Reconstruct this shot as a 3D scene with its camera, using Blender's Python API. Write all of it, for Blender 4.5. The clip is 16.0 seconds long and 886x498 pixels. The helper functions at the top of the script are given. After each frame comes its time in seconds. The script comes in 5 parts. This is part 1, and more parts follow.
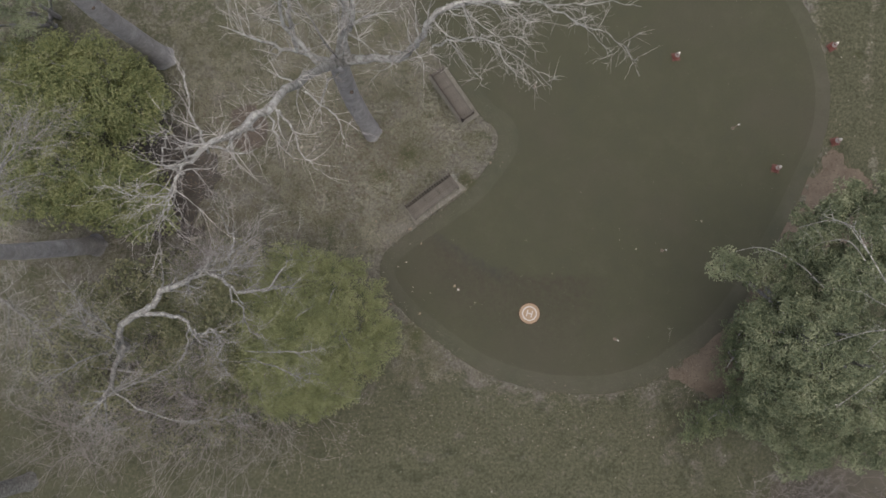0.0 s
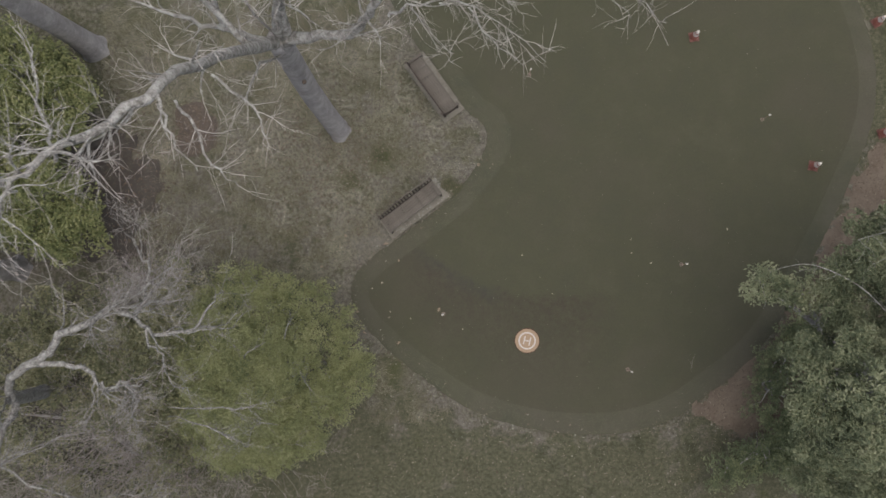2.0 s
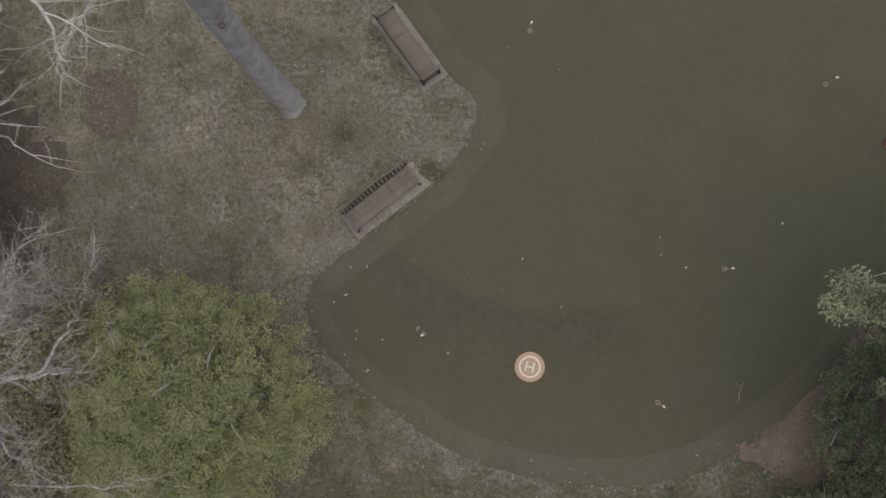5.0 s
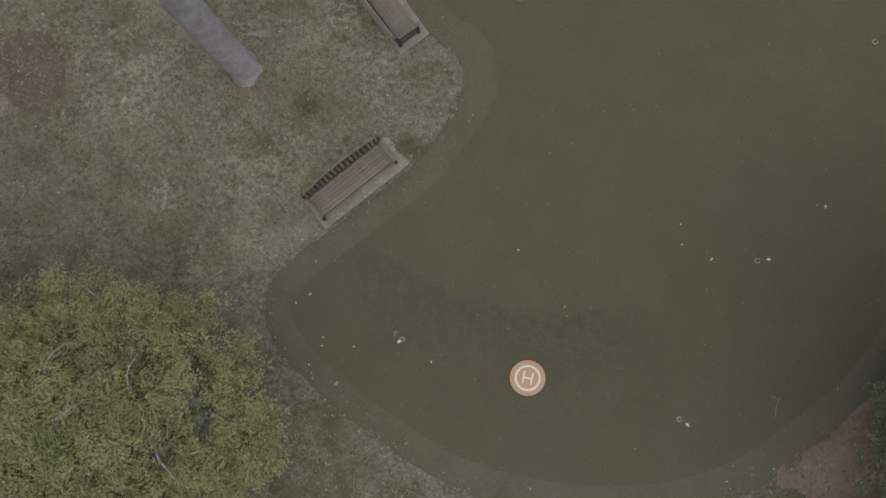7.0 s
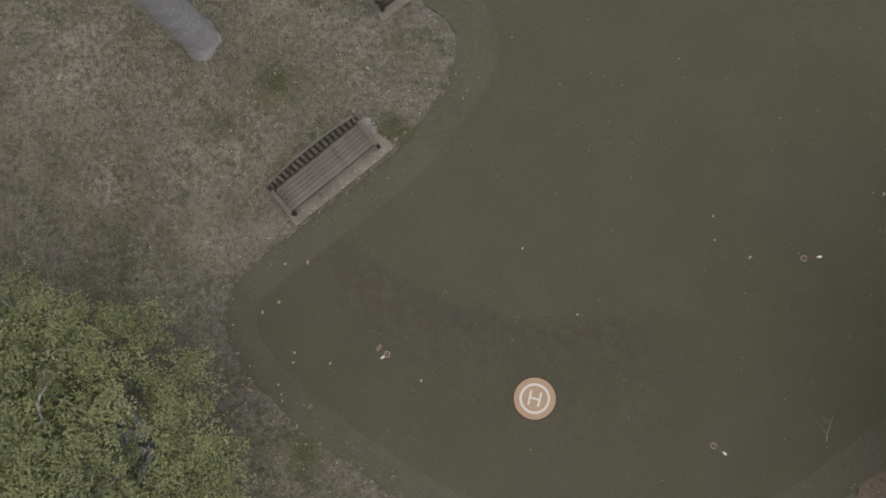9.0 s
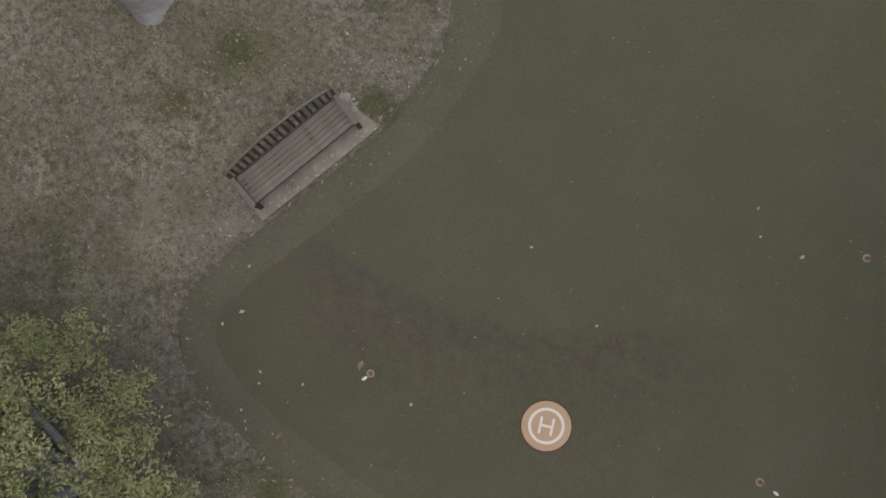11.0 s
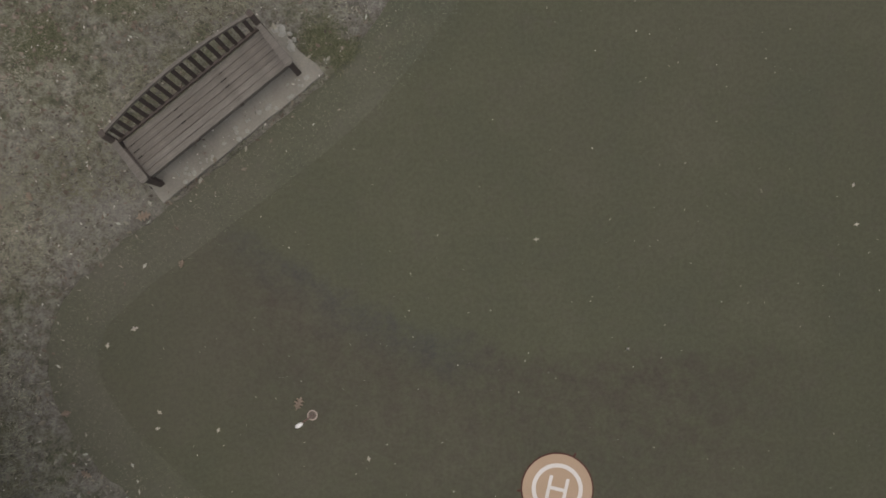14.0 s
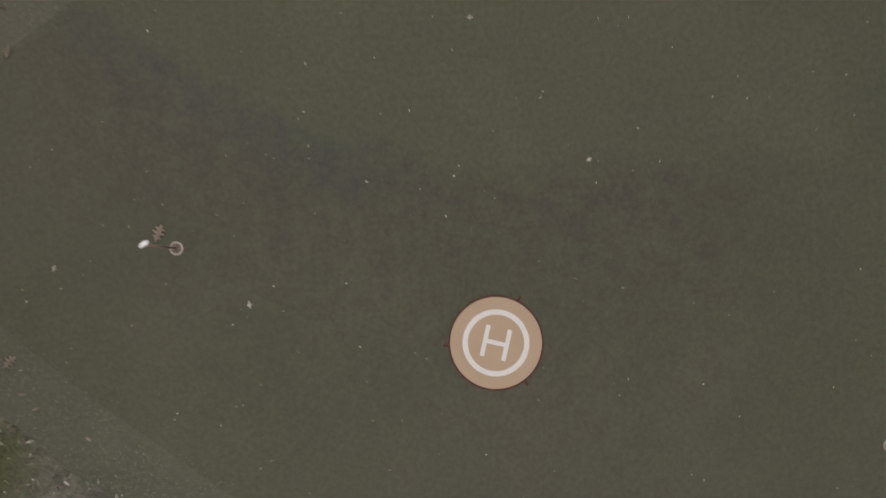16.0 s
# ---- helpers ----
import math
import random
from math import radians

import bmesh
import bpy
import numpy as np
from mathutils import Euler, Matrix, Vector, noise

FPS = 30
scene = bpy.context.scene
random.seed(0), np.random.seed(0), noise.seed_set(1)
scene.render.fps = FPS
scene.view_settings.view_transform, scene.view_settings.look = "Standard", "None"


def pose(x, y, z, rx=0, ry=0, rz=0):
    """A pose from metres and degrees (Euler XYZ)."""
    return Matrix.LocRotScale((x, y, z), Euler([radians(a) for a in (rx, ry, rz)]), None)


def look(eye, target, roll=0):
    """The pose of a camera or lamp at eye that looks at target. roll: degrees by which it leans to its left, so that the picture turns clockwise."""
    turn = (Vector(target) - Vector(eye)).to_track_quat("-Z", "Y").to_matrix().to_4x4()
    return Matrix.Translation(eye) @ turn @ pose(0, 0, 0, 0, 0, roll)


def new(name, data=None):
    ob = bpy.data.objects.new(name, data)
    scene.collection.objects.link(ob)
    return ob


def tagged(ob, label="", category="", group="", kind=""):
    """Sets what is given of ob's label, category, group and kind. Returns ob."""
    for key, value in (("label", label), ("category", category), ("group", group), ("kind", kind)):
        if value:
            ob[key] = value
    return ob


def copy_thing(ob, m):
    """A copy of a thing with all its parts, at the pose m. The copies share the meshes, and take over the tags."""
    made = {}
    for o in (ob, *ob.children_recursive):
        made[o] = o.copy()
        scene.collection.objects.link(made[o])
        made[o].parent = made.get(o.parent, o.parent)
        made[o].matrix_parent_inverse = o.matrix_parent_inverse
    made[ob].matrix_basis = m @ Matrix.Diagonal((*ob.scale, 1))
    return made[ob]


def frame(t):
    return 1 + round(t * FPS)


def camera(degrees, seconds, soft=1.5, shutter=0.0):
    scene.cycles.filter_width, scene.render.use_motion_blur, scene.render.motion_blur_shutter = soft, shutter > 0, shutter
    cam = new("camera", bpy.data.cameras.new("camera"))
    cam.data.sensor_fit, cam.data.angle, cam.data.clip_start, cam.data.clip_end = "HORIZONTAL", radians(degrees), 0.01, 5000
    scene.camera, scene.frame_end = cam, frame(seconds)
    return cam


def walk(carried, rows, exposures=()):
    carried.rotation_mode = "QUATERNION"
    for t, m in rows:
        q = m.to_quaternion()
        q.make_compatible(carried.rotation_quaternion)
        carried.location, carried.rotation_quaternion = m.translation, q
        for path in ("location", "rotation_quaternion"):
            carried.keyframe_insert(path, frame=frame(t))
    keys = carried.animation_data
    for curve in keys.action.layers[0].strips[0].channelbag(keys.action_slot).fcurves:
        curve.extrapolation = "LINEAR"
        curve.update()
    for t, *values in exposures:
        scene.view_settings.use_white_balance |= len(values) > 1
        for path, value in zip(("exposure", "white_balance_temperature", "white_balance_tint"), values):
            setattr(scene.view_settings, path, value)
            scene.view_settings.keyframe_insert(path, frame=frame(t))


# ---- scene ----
cam = camera(47, 16.0, 1.6, 0.5)

PATH = [
    (0, -1.977, 1.021, 36.425, 2.006, 1.739, 0.152),
    (0.5, -1.857, 1.173, 34.952, 1.993, 1.761, -0.175),
    (1, -1.727, 1.362, 33.576, 1.981, 1.801, -0.445),
    (1.5, -1.616, 1.547, 32.326, 1.979, 1.823, -0.645),
    (2, -1.515, 1.738, 31.074, 1.975, 1.872, -0.775),
    (2.5, -1.443, 1.881, 29.949, 1.980, 1.927, -0.832),
    (3, -1.367, 1.986, 28.761, 1.984, 1.973, -0.897),
    (3.5, -1.314, 2.039, 27.679, 1.990, 1.998, -0.958),
    (4, -1.249, 2.055, 26.578, 1.979, 2.004, -1.061),
    (4.5, -1.202, 2.024, 25.578, 2.006, 2.037, -1.157),
    (7, -0.837, 1.873, 20.816, 2.124, 2.285, -1.584),
    (7.5, -0.788, 1.867, 20.042, 2.140, 2.337, -1.769),
    (8, -0.790, 1.900, 19.247, 2.153, 2.383, -1.935),
    (8.5, -0.774, 1.923, 18.520, 2.156, 2.410, -2.005),
    (9, -0.770, 1.950, 17.736, 2.148, 2.408, -2.058),
    (11.5, -0.818, 2.081, 14.171, 2.074, 2.321, -2.197),
    (12, -0.790, 2.100, 13.413, 2.061, 2.315, -2.162),
    (12.5, -0.761, 2.113, 12.773, 2.050, 2.312, -2.173),
    (13, -0.732, 2.135, 12.032, 2.042, 2.315, -2.147),
    (13.5, -0.714, 2.144, 11.390, 2.033, 2.325, -2.135),
    (14, -0.667, 2.141, 10.709, 2.030, 2.341, -2.203),
    (14.5, -0.520, 1.923, 10.116, 2.030, 2.362, -2.285),
    (15, -0.381, 1.344, 9.441, 2.025, 2.390, -2.308),
    (15.5, -0.232, 0.791, 8.850, 2.021, 2.409, -2.255),
    (16, -0.062, 0.460, 8.083, 2.015, 2.405, -2.146),
]
EXPOSURES = [(0, 0.0), (11, -0.01), (16, -0.06)]
walk(cam, [(t, pose(*p)) for t, *p in PATH], EXPOSURES)

# ---- world, sun, exposure ----
world = bpy.data.worlds.new("world")
scene.world = world
world.use_nodes = True
wn = world.node_tree.nodes
sky = wn.new("ShaderNodeTexSky")
sky.sky_type = "NISHITA"
sky.sun_disc = False
sky.sun_elevation = radians(85)
sky.sun_rotation = radians(107)
sky.dust_density = 6.0
sky.air_density = 0.6
sky.ozone_density = 0.4
world.node_tree.links.new(sky.outputs["Color"], wn["Background"].inputs["Color"])
wn["Background"].inputs["Strength"].default_value = 0.14

sun = new("sun", bpy.data.lights.new("sun", "SUN"))
sun.data.energy = 1.95
sun.data.angle = radians(100)
sun.data.color = (0.98, 1.0, 1.02)
sun.matrix_world = look((2.0, -0.6, 26), (0, 0, 0))


# ---- materials ----
def nd(tree, kind, **values):
    n = tree.nodes.new(kind)
    for k, v in values.items():
        n.inputs[k.replace("_", " ")].default_value = v
    return n


def coords(tree):
    return tree.nodes.new("ShaderNodeTexCoord").outputs["Object"]


def mottle(tree, scale, detail=4.0, rough=0.6, vec=None):
    n = nd(tree, "ShaderNodeTexNoise", Scale=scale, Detail=detail, Roughness=rough)
    tree.links.new(vec if vec is not None else coords(tree), n.inputs["Vector"])
    return n.outputs["Fac"]


def ramp(tree, fac, stops):
    r = tree.nodes.new("ShaderNodeValToRGB")
    el = r.color_ramp.elements
    while len(el) < len(stops):
        el.new(0.5)
    for e, (p, c) in zip(el, stops):
        e.position = p
        e.color = (*c, 1) if len(c) == 3 else c
    tree.links.new(fac, r.inputs["Fac"])
    return r.outputs["Color"]


def blend(tree, fac, a, b, kind="MIX"):
    m = tree.nodes.new("ShaderNodeMix")
    m.data_type, m.blend_type = "RGBA", kind
    for sock, v in ((m.inputs[0], fac), (m.inputs[6], a), (m.inputs[7], b)):
        if hasattr(v, "is_linked"):
            tree.links.new(v, sock)
        else:
            sock.default_value = v if isinstance(v, float) else (*v, 1)
    return m.outputs[2]


def calc(tree, kind, a, b=0.0, clamp=False):
    m = tree.nodes.new("ShaderNodeMath")
    m.operation, m.use_clamp = kind, clamp
    for i, v in ((0, a), (1, b)):
        if hasattr(v, "is_linked"):
            tree.links.new(v, m.inputs[i])
        else:
            m.inputs[i].default_value = v
    return m.outputs[0]


def surface(name, rough=0.9, metal=0.0, spec=0.3):
    m = bpy.data.materials.new(name)
    m.use_nodes = True
    t = m.node_tree
    b = t.nodes["Principled BSDF"]
    b.inputs["Roughness"].default_value = rough
    b.inputs["Metallic"].default_value = metal
    b.inputs["Specular IOR Level"].default_value = spec
    return m, t, b


def bumped(t, b, height, strength, distance):
    n = nd(t, "ShaderNodeBump", Strength=strength, Distance=distance)
    t.links.new(height, n.inputs["Height"])
    t.links.new(n.outputs["Normal"], b.inputs["Normal"])


def simple(name, dark, light, scale=8.0, fine=90.0, rough=0.85, bump=0.3, dist=0.004, spec=0.25):
    """Two-scale mottled surface: broad stains and fine grain."""
    m, t, b = surface(name, rough, spec=spec)
    broad, grain = mottle(t, scale), mottle(t, fine, 3.0)
    mid = tuple((x + y) / 2 for x, y in zip(dark, light))
    col = ramp(t, broad, [(0.3, dark), (0.7, light)])
    col2 = ramp(t, grain, [(0.3, tuple(0.7 * c for c in mid)), (0.7, tuple(min(1, 1.25 * c) for c in mid))])
    t.links.new(blend(t, 0.4, col, col2), b.inputs["Base Color"])
    bumped(t, b, grain, bump, dist)
    return m


def island(name, stops, rough=0.7, tuft=0.0, through_light=0.0, swing=2.0):
    """Colour that changes from piece to piece of a joined mesh, and from tuft to tuft."""
    m, t, b = surface(name, rough)
    pick = t.nodes.new("ShaderNodeNewGeometry").outputs["Random Per Island"]
    if tuft:
        broad = calc(t, "MULTIPLY", calc(t, "SUBTRACT", mottle(t, tuft, 3, 0.6), 0.5), swing)
        pick = calc(t, "ADD", calc(t, "ADD", calc(t, "MULTIPLY", pick, 0.56), 0.22), broad, True)
    col = ramp(t, pick, stops)
    t.links.new(col, b.inputs["Base Color"])
    if through_light:
        tr = t.nodes.new("ShaderNodeBsdfTranslucent")
        t.links.new(col, tr.inputs["Color"])
        mx = nd(t, "ShaderNodeMixShader", Fac=through_light)
        t.links.new(b.outputs[0], mx.inputs[1])
        t.links.new(tr.outputs[0], mx.inputs[2])
        t.links.new(mx.outputs[0], t.nodes["Material Output"].inputs["Surface"])
    return m


def ground_surface():
    m, t, b = surface("lawn_soil", 1.0, spec=0.1)
    patch, mid, fine, grain = mottle(t, 0.55, 5), mottle(t, 2.6, 5, 0.7), mottle(t, 9.0, 6, 0.8), mottle(t, 42.0, 4, 0.75)
    grass = ramp(t, fine, [(0.28, GRASS_DARK), (0.5, GRASS_MID), (0.72, GRASS_PALE)])
    straw = ramp(t, fine, [(0.40, STRAW_DARK), (0.60, STRAW_PALE)])
    soil = ramp(t, fine, [(0.38, SOIL_DARK), (0.62, SOIL_PALE)])
    dry = t.nodes.new("ShaderNodeAttribute")
    dry.attribute_name = "dry"
    bare = t.nodes.new("ShaderNodeAttribute")
    bare.attribute_name = "bare"
    k = calc(t, "ADD", calc(t, "MULTIPLY", calc(t, "SUBTRACT", calc(t, "ADD", patch, mid), 1.0), 3.2), dry.outputs["Fac"], True)
    col = blend(t, k, grass, straw)
    k2 = calc(t, "ADD", calc(t, "MULTIPLY", calc(t, "SUBTRACT", mottle(t, 1.3, 6, 0.75), 0.475), 5.5), bare.outputs["Fac"], True)
    col = blend(t, k2, col, soil)
    moss = calc(t, "MULTIPLY", calc(t, "SUBTRACT", mottle(t, 0.8, 3, 0.6), 0.64), 4.0, True)
    spot = t.nodes.new("ShaderNodeAttribute")
    spot.attribute_name = "moss"
    moss = calc(t, "ADD", moss, calc(t, "MULTIPLY", spot.outputs["Fac"], calc(t, "MULTIPLY", fine, 1.5)), True)
    col = blend(t, moss, col, MOSS)
    tuft = calc(t, "MULTIPLY", calc(t, "SUBTRACT", mottle(t, 1.15, 6, 0.75), 0.53), 5.0, True)
    green = calc(t, "SUBTRACT", 0.5, calc(t, "MULTIPLY", dry.outputs["Fac"], 1.5), True)
    col = blend(t, calc(t, "MULTIPLY", tuft, green), col, BLOTCH)
    pale = t.nodes.new("ShaderNodeAttribute")
    pale.attribute_name = "crust"
    col = blend(t, calc(t, "MULTIPLY", calc(t, "MULTIPLY", pale.outputs["Fac"], calc(t, "SUBTRACT", mottle(t, 5.0, 5, 0.7), 0.36)), 4.5, True), col, CRUST)
    col = blend(t, 0.62, col, ramp(t, grain, [(0.32, (0.30,) * 3), (0.5, (0.85,) * 3), (0.66, (1.0,) * 3)]), "MULTIPLY")
    t.links.new(col, b.inputs["Base Color"])
    bumped(t, b, calc(t, "ADD", fine, grain), 0.9, 0.03)
    return m


def turf_surface(name, base, pale, dark, brown, stain=False):
    m, t, b = surface(name, 1.0, spec=0.1)
    broad, patch, fine, grain = mottle(t, 0.22, 3), mottle(t, 0.9, 5, 0.65), mottle(t, 22.0, 4, 0.7), mottle(t, 160.0, 2)
    col = ramp(t, patch, [(0.28, dark), (0.5, base), (0.75, pale)])
    k = calc(t, "MULTIPLY", calc(t, "SUBTRACT", broad, 0.48), 5.0, True)
    col = blend(t, calc(t, "MULTIPLY", k, 0.6), col, brown)
    k = calc(t, "MULTIPLY", calc(t, "SUBTRACT", mottle(t, 3.2, 6, 0.8), 0.52), 5.0, True)
    col = blend(t, calc(t, "MULTIPLY", k, 0.75), col, brown)
    if stain:
        # old wet-season blotch: its upper rim runs in a shallow curve, its body breaks up to the south
        sep = t.nodes.new("ShaderNodeSeparateXYZ")
        t.links.new(coords(t), sep.inputs[0])
        x, y = sep.outputs[0], sep.outputs[1]
        dx = calc(t, "MINIMUM", calc(t, "SUBTRACT", x, 0.5), 0.0)
        rim = calc(t, "ADD", calc(t, "MULTIPLY", calc(t, "MULTIPLY", dx, dx), 0.11), 1.45)
        down = calc(t, "ADD", calc(t, "SUBTRACT", rim, y), calc(t, "MULTIPLY", calc(t, "SUBTRACT", mottle(t, 1.6, 4, 0.7), 0.5), 0.9))
        left = calc(t, "MULTIPLY", calc(t, "SUBTRACT", -0.4, x), 1.2, True)
        into = calc(t, "MULTIPLY", down, 4.0, True)
        fade = calc(t, "SUBTRACT", 1.0, calc(t, "MULTIPLY", down, 0.3), True)
        ends = calc(t, "MULTIPLY", calc(t, "MULTIPLY", calc(t, "ADD", x, 4.2), 0.8, True), calc(t, "MULTIPLY", calc(t, "SUBTRACT", 3.0, x), 0.7, True))
        break_up = calc(t, "ADD", calc(t, "MULTIPLY", mottle(t, 5.0, 7, 0.85), 4.2), -1.6, True)
        wet = calc(t, "MULTIPLY", calc(t, "MULTIPLY", into, fade), calc(t, "MULTIPLY", ends, break_up))
        col = blend(t, calc(t, "MULTIPLY", wet, 0.95, True), col, blend(t, calc(t, "MULTIPLY", left, calc(t, "SUBTRACT", 1.0, calc(t, "MULTIPLY", down, 1.4), True)), STAIN, STAIN_WET))
    col = blend(t, 0.34, col, ramp(t, fine, [(0.38, (0.62,) * 3), (0.60, (1.0,) * 3)]), "MULTIPLY")
    fleck = calc(t, "MULTIPLY", calc(t, "SUBTRACT", mottle(t, 34.0, 3, 0.6), 0.60), 7.0, True)
    col = blend(t, calc(t, "MULTIPLY", fleck, 0.5), col, brown)
    col = blend(t, 0.6, col, ramp(t, grain, [(0.3, (0.7,) * 3), (0.7, (1.0,) * 3)]), "MULTIPLY")
    t.links.new(col, b.inputs["Base Color"])
    bumped(t, b, calc(t, "ADD", fine, grain), 0.5, 0.006)
    return m


def bark_surface(name, dark, mid, pale, scale=3.5, relief=0.8):
    m, t, b = surface(name, 0.95, spec=0.15)
    big, fine, lichen = mottle(t, scale, 4, 0.7), mottle(t, 38.0, 4, 0.7), mottle(t, scale * 2.6, 5, 0.75)
    col = ramp(t, big, [(0.34, dark), (0.5, mid), (0.64, pale)])
    col = blend(t, calc(t, "MULTIPLY", calc(t, "SUBTRACT", lichen, 0.52), 6.0, True), col, pale)
    col = blend(t, 0.6, col, ramp(t, fine, [(0.34, (0.5,) * 3), (0.62, (1.0,) * 3)]), "MULTIPLY")
    t.links.new(col, b.inputs["Base Color"])
    bumped(t, b, calc(t, "ADD", big, fine), relief, 0.03)
    return m


def wood_surface(name, dark, pale):
    m, t, b = surface(name, 0.85, spec=0.2)
    mp = t.nodes.new("ShaderNodeMapping")
    t.links.new(coords(t), mp.inputs["Vector"])
    mp.inputs["Scale"].default_value = (2.0, 45.0, 45.0)
    grain = mottle(t, 2.2, 5, 0.7, mp.outputs[0])
    stain = mottle(t, 4.0, 4)
    info = t.nodes.new("ShaderNodeObjectInfo")
    col = ramp(t, grain, [(0.28, dark), (0.7, pale)])
    col = blend(t, 0.6, col, ramp(t, stain, [(0.3, (0.6,) * 3), (0.7, (1.0,) * 3)]), "MULTIPLY")
    col = blend(t, 0.5, col, ramp(t, info.outputs["Random"], [(0.0, (0.65, 0.62, 0.6)), (1.0, (1.0, 1.0, 1.0))]), "MULTIPLY")
    t.links.new(col, b.inputs["Base Color"])
    bumped(t, b, grain, 0.4, 0.003)
    return m


CRUST = (0.19, 0.178, 0.152)
STAIN, STAIN_WET, BLOTCH = (0.0550, 0.0465, 0.0375), (0.046, 0.049, 0.048), (0.042, 0.047, 0.026)
GRASS_DARK, GRASS_MID, GRASS_PALE = (0.043, 0.045, 0.026), (0.094, 0.095, 0.060), (0.164, 0.161, 0.111)
STRAW_DARK, STRAW_PALE = (0.098, 0.092, 0.068), (0.285, 0.269, 0.215)
SOIL_DARK, SOIL_PALE, MOSS = (0.094, 0.086, 0.070), (0.198, 0.186, 0.157), (0.071, 0.079, 0.028)
M_GROUND = ground_surface()
M_GREEN = turf_surface("close_mown_turf", (0.069, 0.070, 0.045), (0.080, 0.079, 0.053), (0.0645, 0.0665, 0.045), (0.074, 0.069, 0.051), True)
M_COLLAR = turf_surface("collar_turf", (0.078, 0.078, 0.053), (0.094, 0.092, 0.067), (0.065, 0.069, 0.048), (0.088, 0.081, 0.064))
M_MULCH = simple("pine_straw_mulch", (0.101, 0.080, 0.061), (0.184, 0.150, 0.114), 2.0, 45.0, 1.0, 0.9, 0.03)
M_STUMP = simple("stump_grindings", (0.070, 0.058, 0.049), (0.108, 0.090, 0.077), 3.0, 30.0, 1.0, 0.9, 0.03)
# wet brown mould, darkened further to hold the laurels' shade
M_MOULD_SHADED = simple("leaf_mould", (0.044, 0.039, 0.034), (0.088, 0.079, 0.069), 1.5, 35.0, 1.0, 0.9, 0.03)
M_LEAFMAT = simple("brown_leaf_mat", (0.060, 0.054, 0.041), (0.102, 0.092, 0.071), 1.8, 30.0, 1.0, 0.9, 0.03)
M_CONCRETE = simple("weathered_concrete", (0.108, 0.101, 0.083), (0.198, 0.185, 0.154), 3.0, 60.0, 0.95, 0.5, 0.004)
M_AGGREGATE = simple("lichen_spot", (0.165, 0.160, 0.135), (0.240, 0.235, 0.203), 20.0, 120.0, 0.95)
M_WOOD = wood_surface("silvered_teak", (0.075, 0.067, 0.056), (0.174, 0.158, 0.134))
M_WOOD_DARK = wood_surface("dark_teak", (0.046, 0.038, 0.032), (0.110, 0.090, 0.076))
M_SLAT = wood_surface("dark_slats", (0.030, 0.024, 0.020), (0.072, 0.058, 0.049))
M_SLOT = simple("dark_gap", (0.012, 0.010, 0.008), (0.022, 0.019, 0.016), 20.0, 90.0, 0.95)
M_BARK = bark_surface("pale_bark", (0.159, 0.151, 0.133), (0.350, 0.339, 0.313), (0.551, 0.551, 0.514), 7.5)
M_TRUNK = bark_surface("trunk_bark", (0.265, 0.252, 0.242), (0.34, 0.328, 0.320), (0.42, 0.408, 0.395), 2.2, 0.15)
M_GREY_BARK = bark_surface("grey_bark", (0.125, 0.120, 0.108), (0.235, 0.229, 0.212), (0.395, 0.392, 0.364), 11.0)
M_GREY_TWIG = island("grey_twigs", [(0.0, (0.165, 0.155, 0.141)), (0.5, (0.262, 0.249, 0.230)), (1.0, (0.400, 0.382, 0.356))], 0.9)
M_TWIG = island("bare_twigs", [(0.0, (0.251, 0.231, 0.209)), (0.5, (0.392, 0.371, 0.343)), (1.0, (0.589, 0.560, 0.525))], 0.9)
M_BRUSH = island("brush_twigs", [(0.0, (0.170, 0.148, 0.135)), (0.6, (0.290, 0.262, 0.242)), (1.0, (0.420, 0.390, 0.362))], 0.9)
M_HOLLY = island("yellow_green_leaves", [(0.0, (0.120, 0.138, 0.070)), (0.35, (0.204, 0.223, 0.106)), (0.7, (0.273, 0.289, 0.142)), (1.0, (0.350, 0.352, 0.198))], 0.6, 1.6, 0.34, 1.4)
M_LAUREL = island("deep_green_leaves", [(0.0, (0.095, 0.112, 0.055)), (0.4, (0.182, 0.204, 0.088)), (0.75, (0.268, 0.283, 0.126)), (1.0, (0.352, 0.346, 0.200))], 0.6, 1.3, 0.35, 1.3)
M_THICKET = island("grey_green_leaves", [(0.0, (0.110, 0.114, 0.068)), (0.4, (0.171, 0.176, 0.099)), (0.75, (0.237, 0.237, 0.138)), (1.0, (0.319, 0.303, 0.204))], 0.6, 1.0, 0.4)
M_NEEDLE = island("grey_green_needles", [(0.0, (0.078, 0.096, 0.057)), (0.4, (0.162, 0.187, 0.112)), (0.75, (0.246, 0.270, 0.166)), (1.0, (0.330, 0.344, 0.226))], 0.7, 1.4, 0.30, 1.8)
M_SHRUB = island("dark_shrub_leaves", [(0.0, (0.082, 0.102, 0.058)), (0.6, (0.172, 0.200, 0.108)), (1.0, (0.270, 0.296, 0.160))], 0.6, 2.0, 0.35)
M_BLADE = island("winter_grass_blades", [(0.0, (0.076, 0.073, 0.045)), (0.35, (0.125, 0.120, 0.077)), (0.7, (0.188, 0.177, 0.128)), (1.0, (0.268, 0.248, 0.192))], 0.9, 0.75)
M_ROUGH = island("rough_grass_blades", [(0.0, (0.027, 0.030, 0.017)), (0.4, (0.049, 0.051, 0.030)), (0.75, (0.076, 0.074, 0.048)), (1.0, (0.119, 0.111, 0.079))], 0.9, 1.1)
M_COLLAR_BLADE = island("collar_blades", [(0.0, (0.052, 0.056, 0.033)), (0.5, (0.083, 0.085, 0.055)), (1.0, (0.141, 0.140, 0.098))], 0.9)
